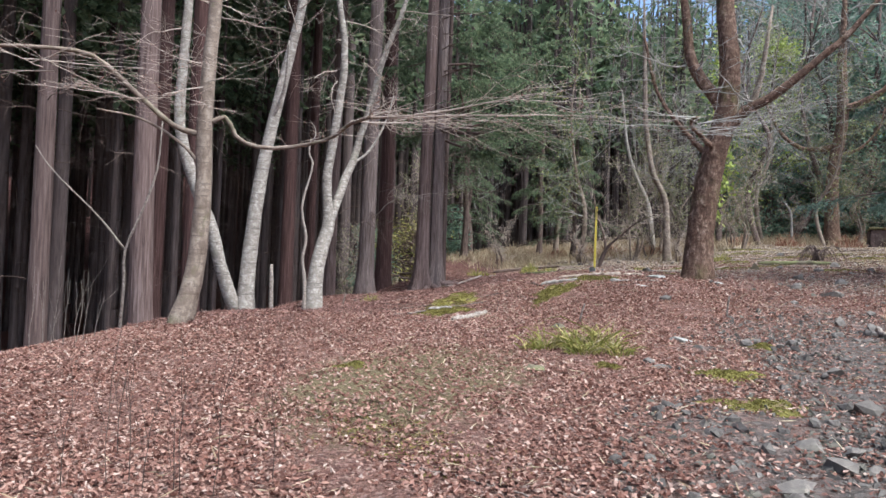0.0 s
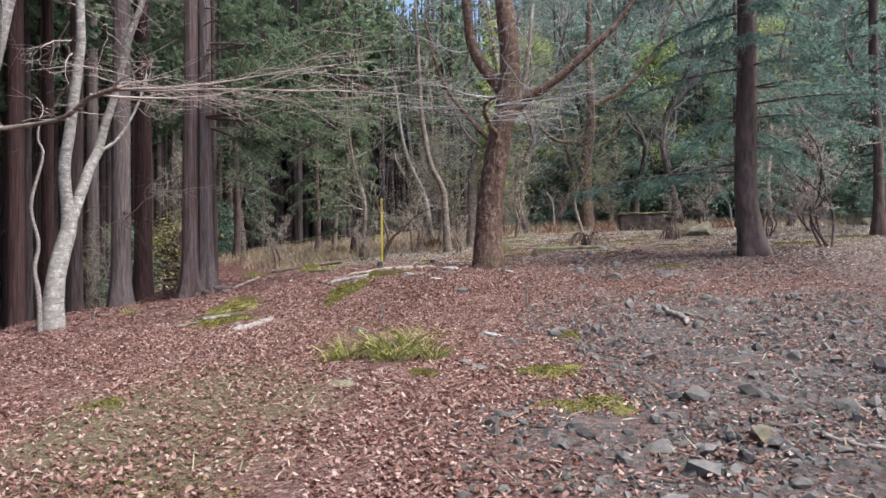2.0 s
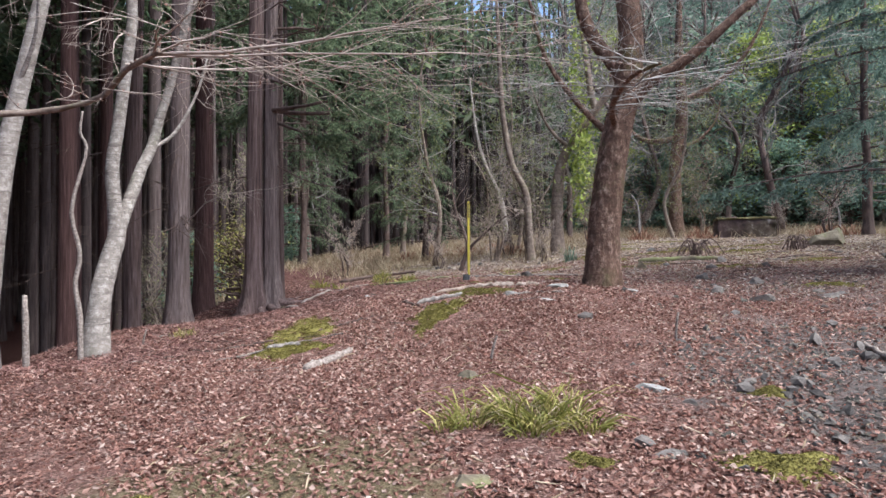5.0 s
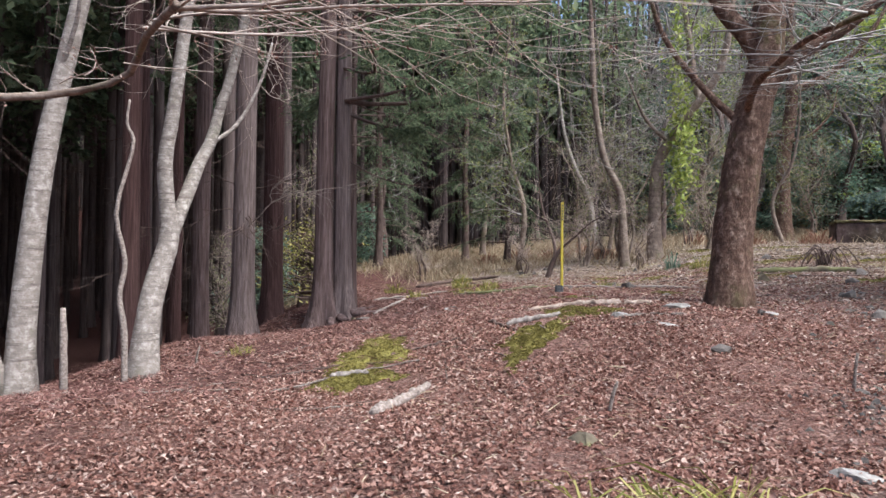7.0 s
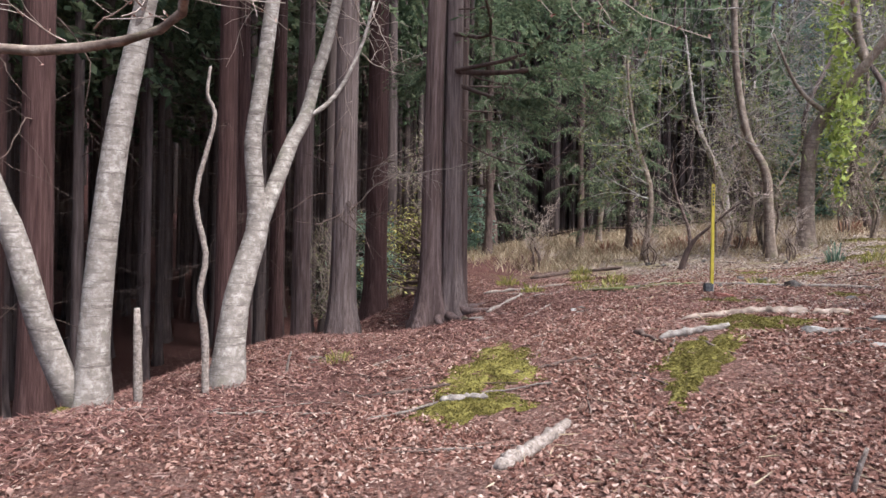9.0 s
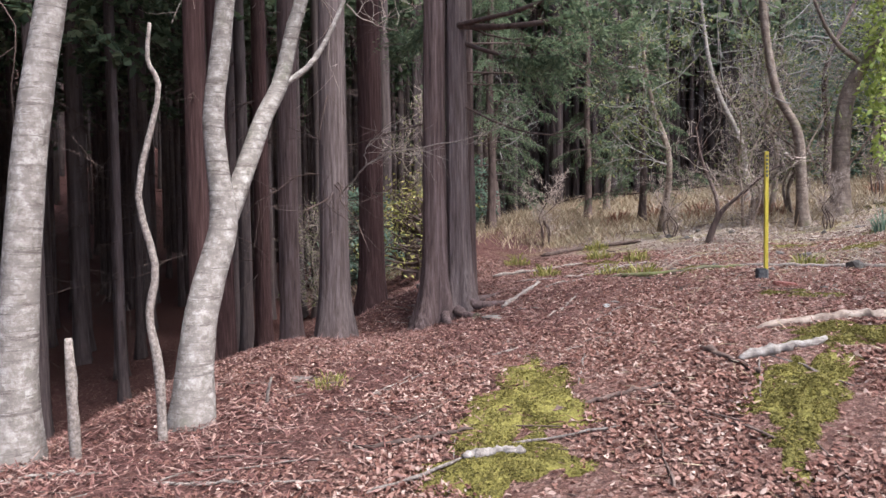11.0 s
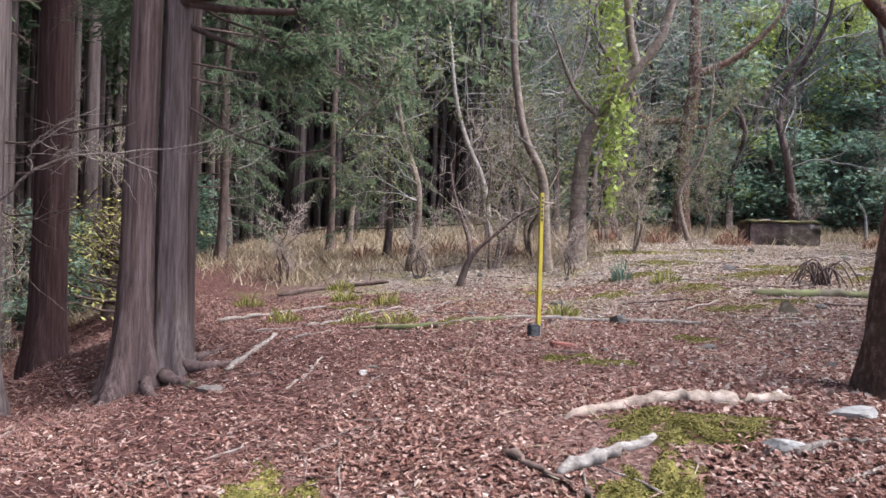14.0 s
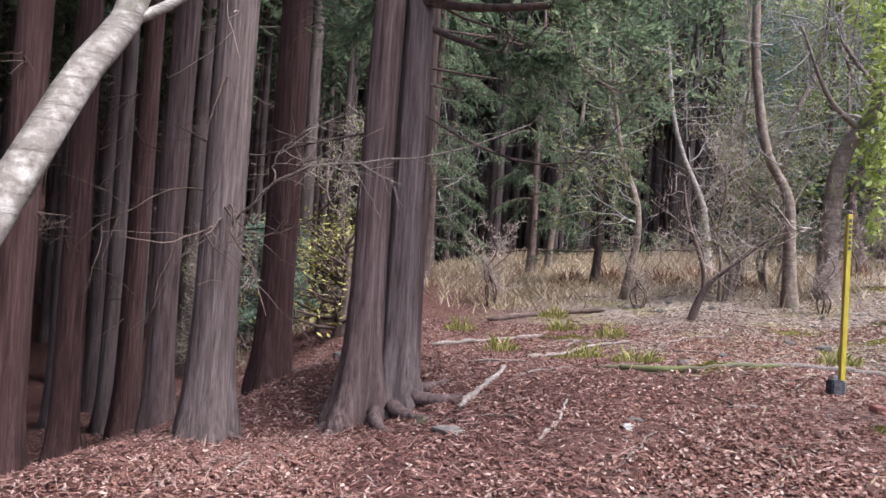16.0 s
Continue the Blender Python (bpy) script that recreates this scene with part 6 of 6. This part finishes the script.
fern_heap(4.5, 17.7, 0.5, 0.36, 20)
fern_heap(6.55, 17.85, 0.36, 0.3, 14)

# thin dry stems close to the start of the path
for k, (x, y, h) in enumerate([(-0.72, 2.05, 0.55), (-0.5, 2.15, 0.8), (-0.4, 2.2, 0.6), (-0.23, 2.12, 0.5), (-0.1, 2.2, 0.45), (-0.02, 2.16, 0.6), (0.14, 2.22, 0.75), (0.3, 2.5, 0.5), (-0.9, 2.6, 0.7)]):
    m = Mesh()
    grow(m, rg, (x, y, g(x, y) - 0.02), (0.05, 0, 1), h, 0.0035, 1, 3, 0.35, 0.07, 0.12, 0.3, 0.0015)
    single("dry_weed", m, DARKSTICK, "thin reddish dry weed standing in leaf litter", "weed", on(x, y), "dry weeds")
# pale shoots at the lip of the bank
for k in range(9):
    x, y = rg.uniform(-4.6, -3.9), rg.uniform(4.6, 5.6)
    m = Mesh()
    grow(m, rg, (x, y, g(x, y) - 0.02), (0.05, 0, 1), rg.uniform(0.3, 0.8), 0.006, 1, 2, 0.4, 0.1, 0.1)
    single("sapling", m, DEADWOOD, "thin bleached shoot at the lip of the bank", "sapling", on(x, y), "bank shoots")
for pts, r in (([(-4.5, 6.0, -1.1), (-4.35, 5.9, -0.35), (-4.3, 5.85, 0.1), (-4.1, 5.9, 0.6), (-4.0, 6.0, 1.1), (-3.95, 6.0, 1.7)], 0.022), ([(-4.3, 5.85, 0.1), (-4.5, 5.6, 0.5), (-4.9, 5.3, 1.0), (-5.1, 5.2, 1.3)], 0.014)):
    m = Mesh()
    m.tube(spline(pts, 16), np.linspace(r, r * 0.45, 16), 7, True, 0.05, rg)
    single("dead_sapling", m, DEADWOOD, "thin crooked dead sapling, bleached grey", "tree", pts[0])
# sticks strewn on the bank and round the cedars
for k in range(230):
    x, y = rg.uniform(-8.0, 0.4), rg.uniform(8.0, 18.5)
    a, ln = rg.uniform(0, 3.14), rg.uniform(0.3, 1.0)
    dark_one = rg.random() < 0.5
    lying("fallen_twig", [(x, y), (x + math.cos(a) * ln * 0.5, y + math.sin(a) * ln * 0.5 + 0.03), (x + math.cos(a) * ln, y + math.sin(a) * ln)], rg.uniform(0.005, 0.012), 0.004, DARKSTICK if dark_one else DEADWOOD,
          "dark fallen twig on needles" if dark_one else "bleached fallen twig on needles", "twig", 0.9, "fallen twigs", 7, 5, 0.006)
# pale and dark sticks of the meadow, and small stones between them
for k in range(120):
    x, y = rg.uniform(-3.6, 9.0), rg.uniform(13.5, 24.0)
    a, ln = rg.normal() * 0.6, rg.uniform(0.4, 1.5)
    dark_one = rg.random() < 0.35
    lying("fallen_stick", [(x, y), (x + math.cos(a) * ln * 0.5, y + math.sin(a) * ln * 0.5 + 0.05), (x + math.cos(a) * ln, y + math.sin(a) * ln)], rg.uniform(0.008, 0.022), 0.006, DARKSTICK if dark_one else DEADWOOD,
          "dark fallen stick in the meadow litter" if dark_one else "bleached fallen stick in the meadow litter", "stick", 0.9, "meadow sticks", 9, 5, 0.012)
for k in range(70):
    x, y = rg.uniform(-2.0, 9.0), rg.uniform(11.5, 23.0)
    ob = new("stone", pool[int(rg.integers(9))])
    s = rg.uniform(0.7, 2.2)
    ob.matrix_basis = pose(x, y, g(x, y) - 0.01, rg.uniform(-14, 14), rg.uniform(-14, 14), rg.uniform(0, 360)) @ Matrix.Diagonal((s, s, s, 1))
    tagged(ob, "grey-brown stone half sunk in meadow litter", "stone", "stones of the meadow")
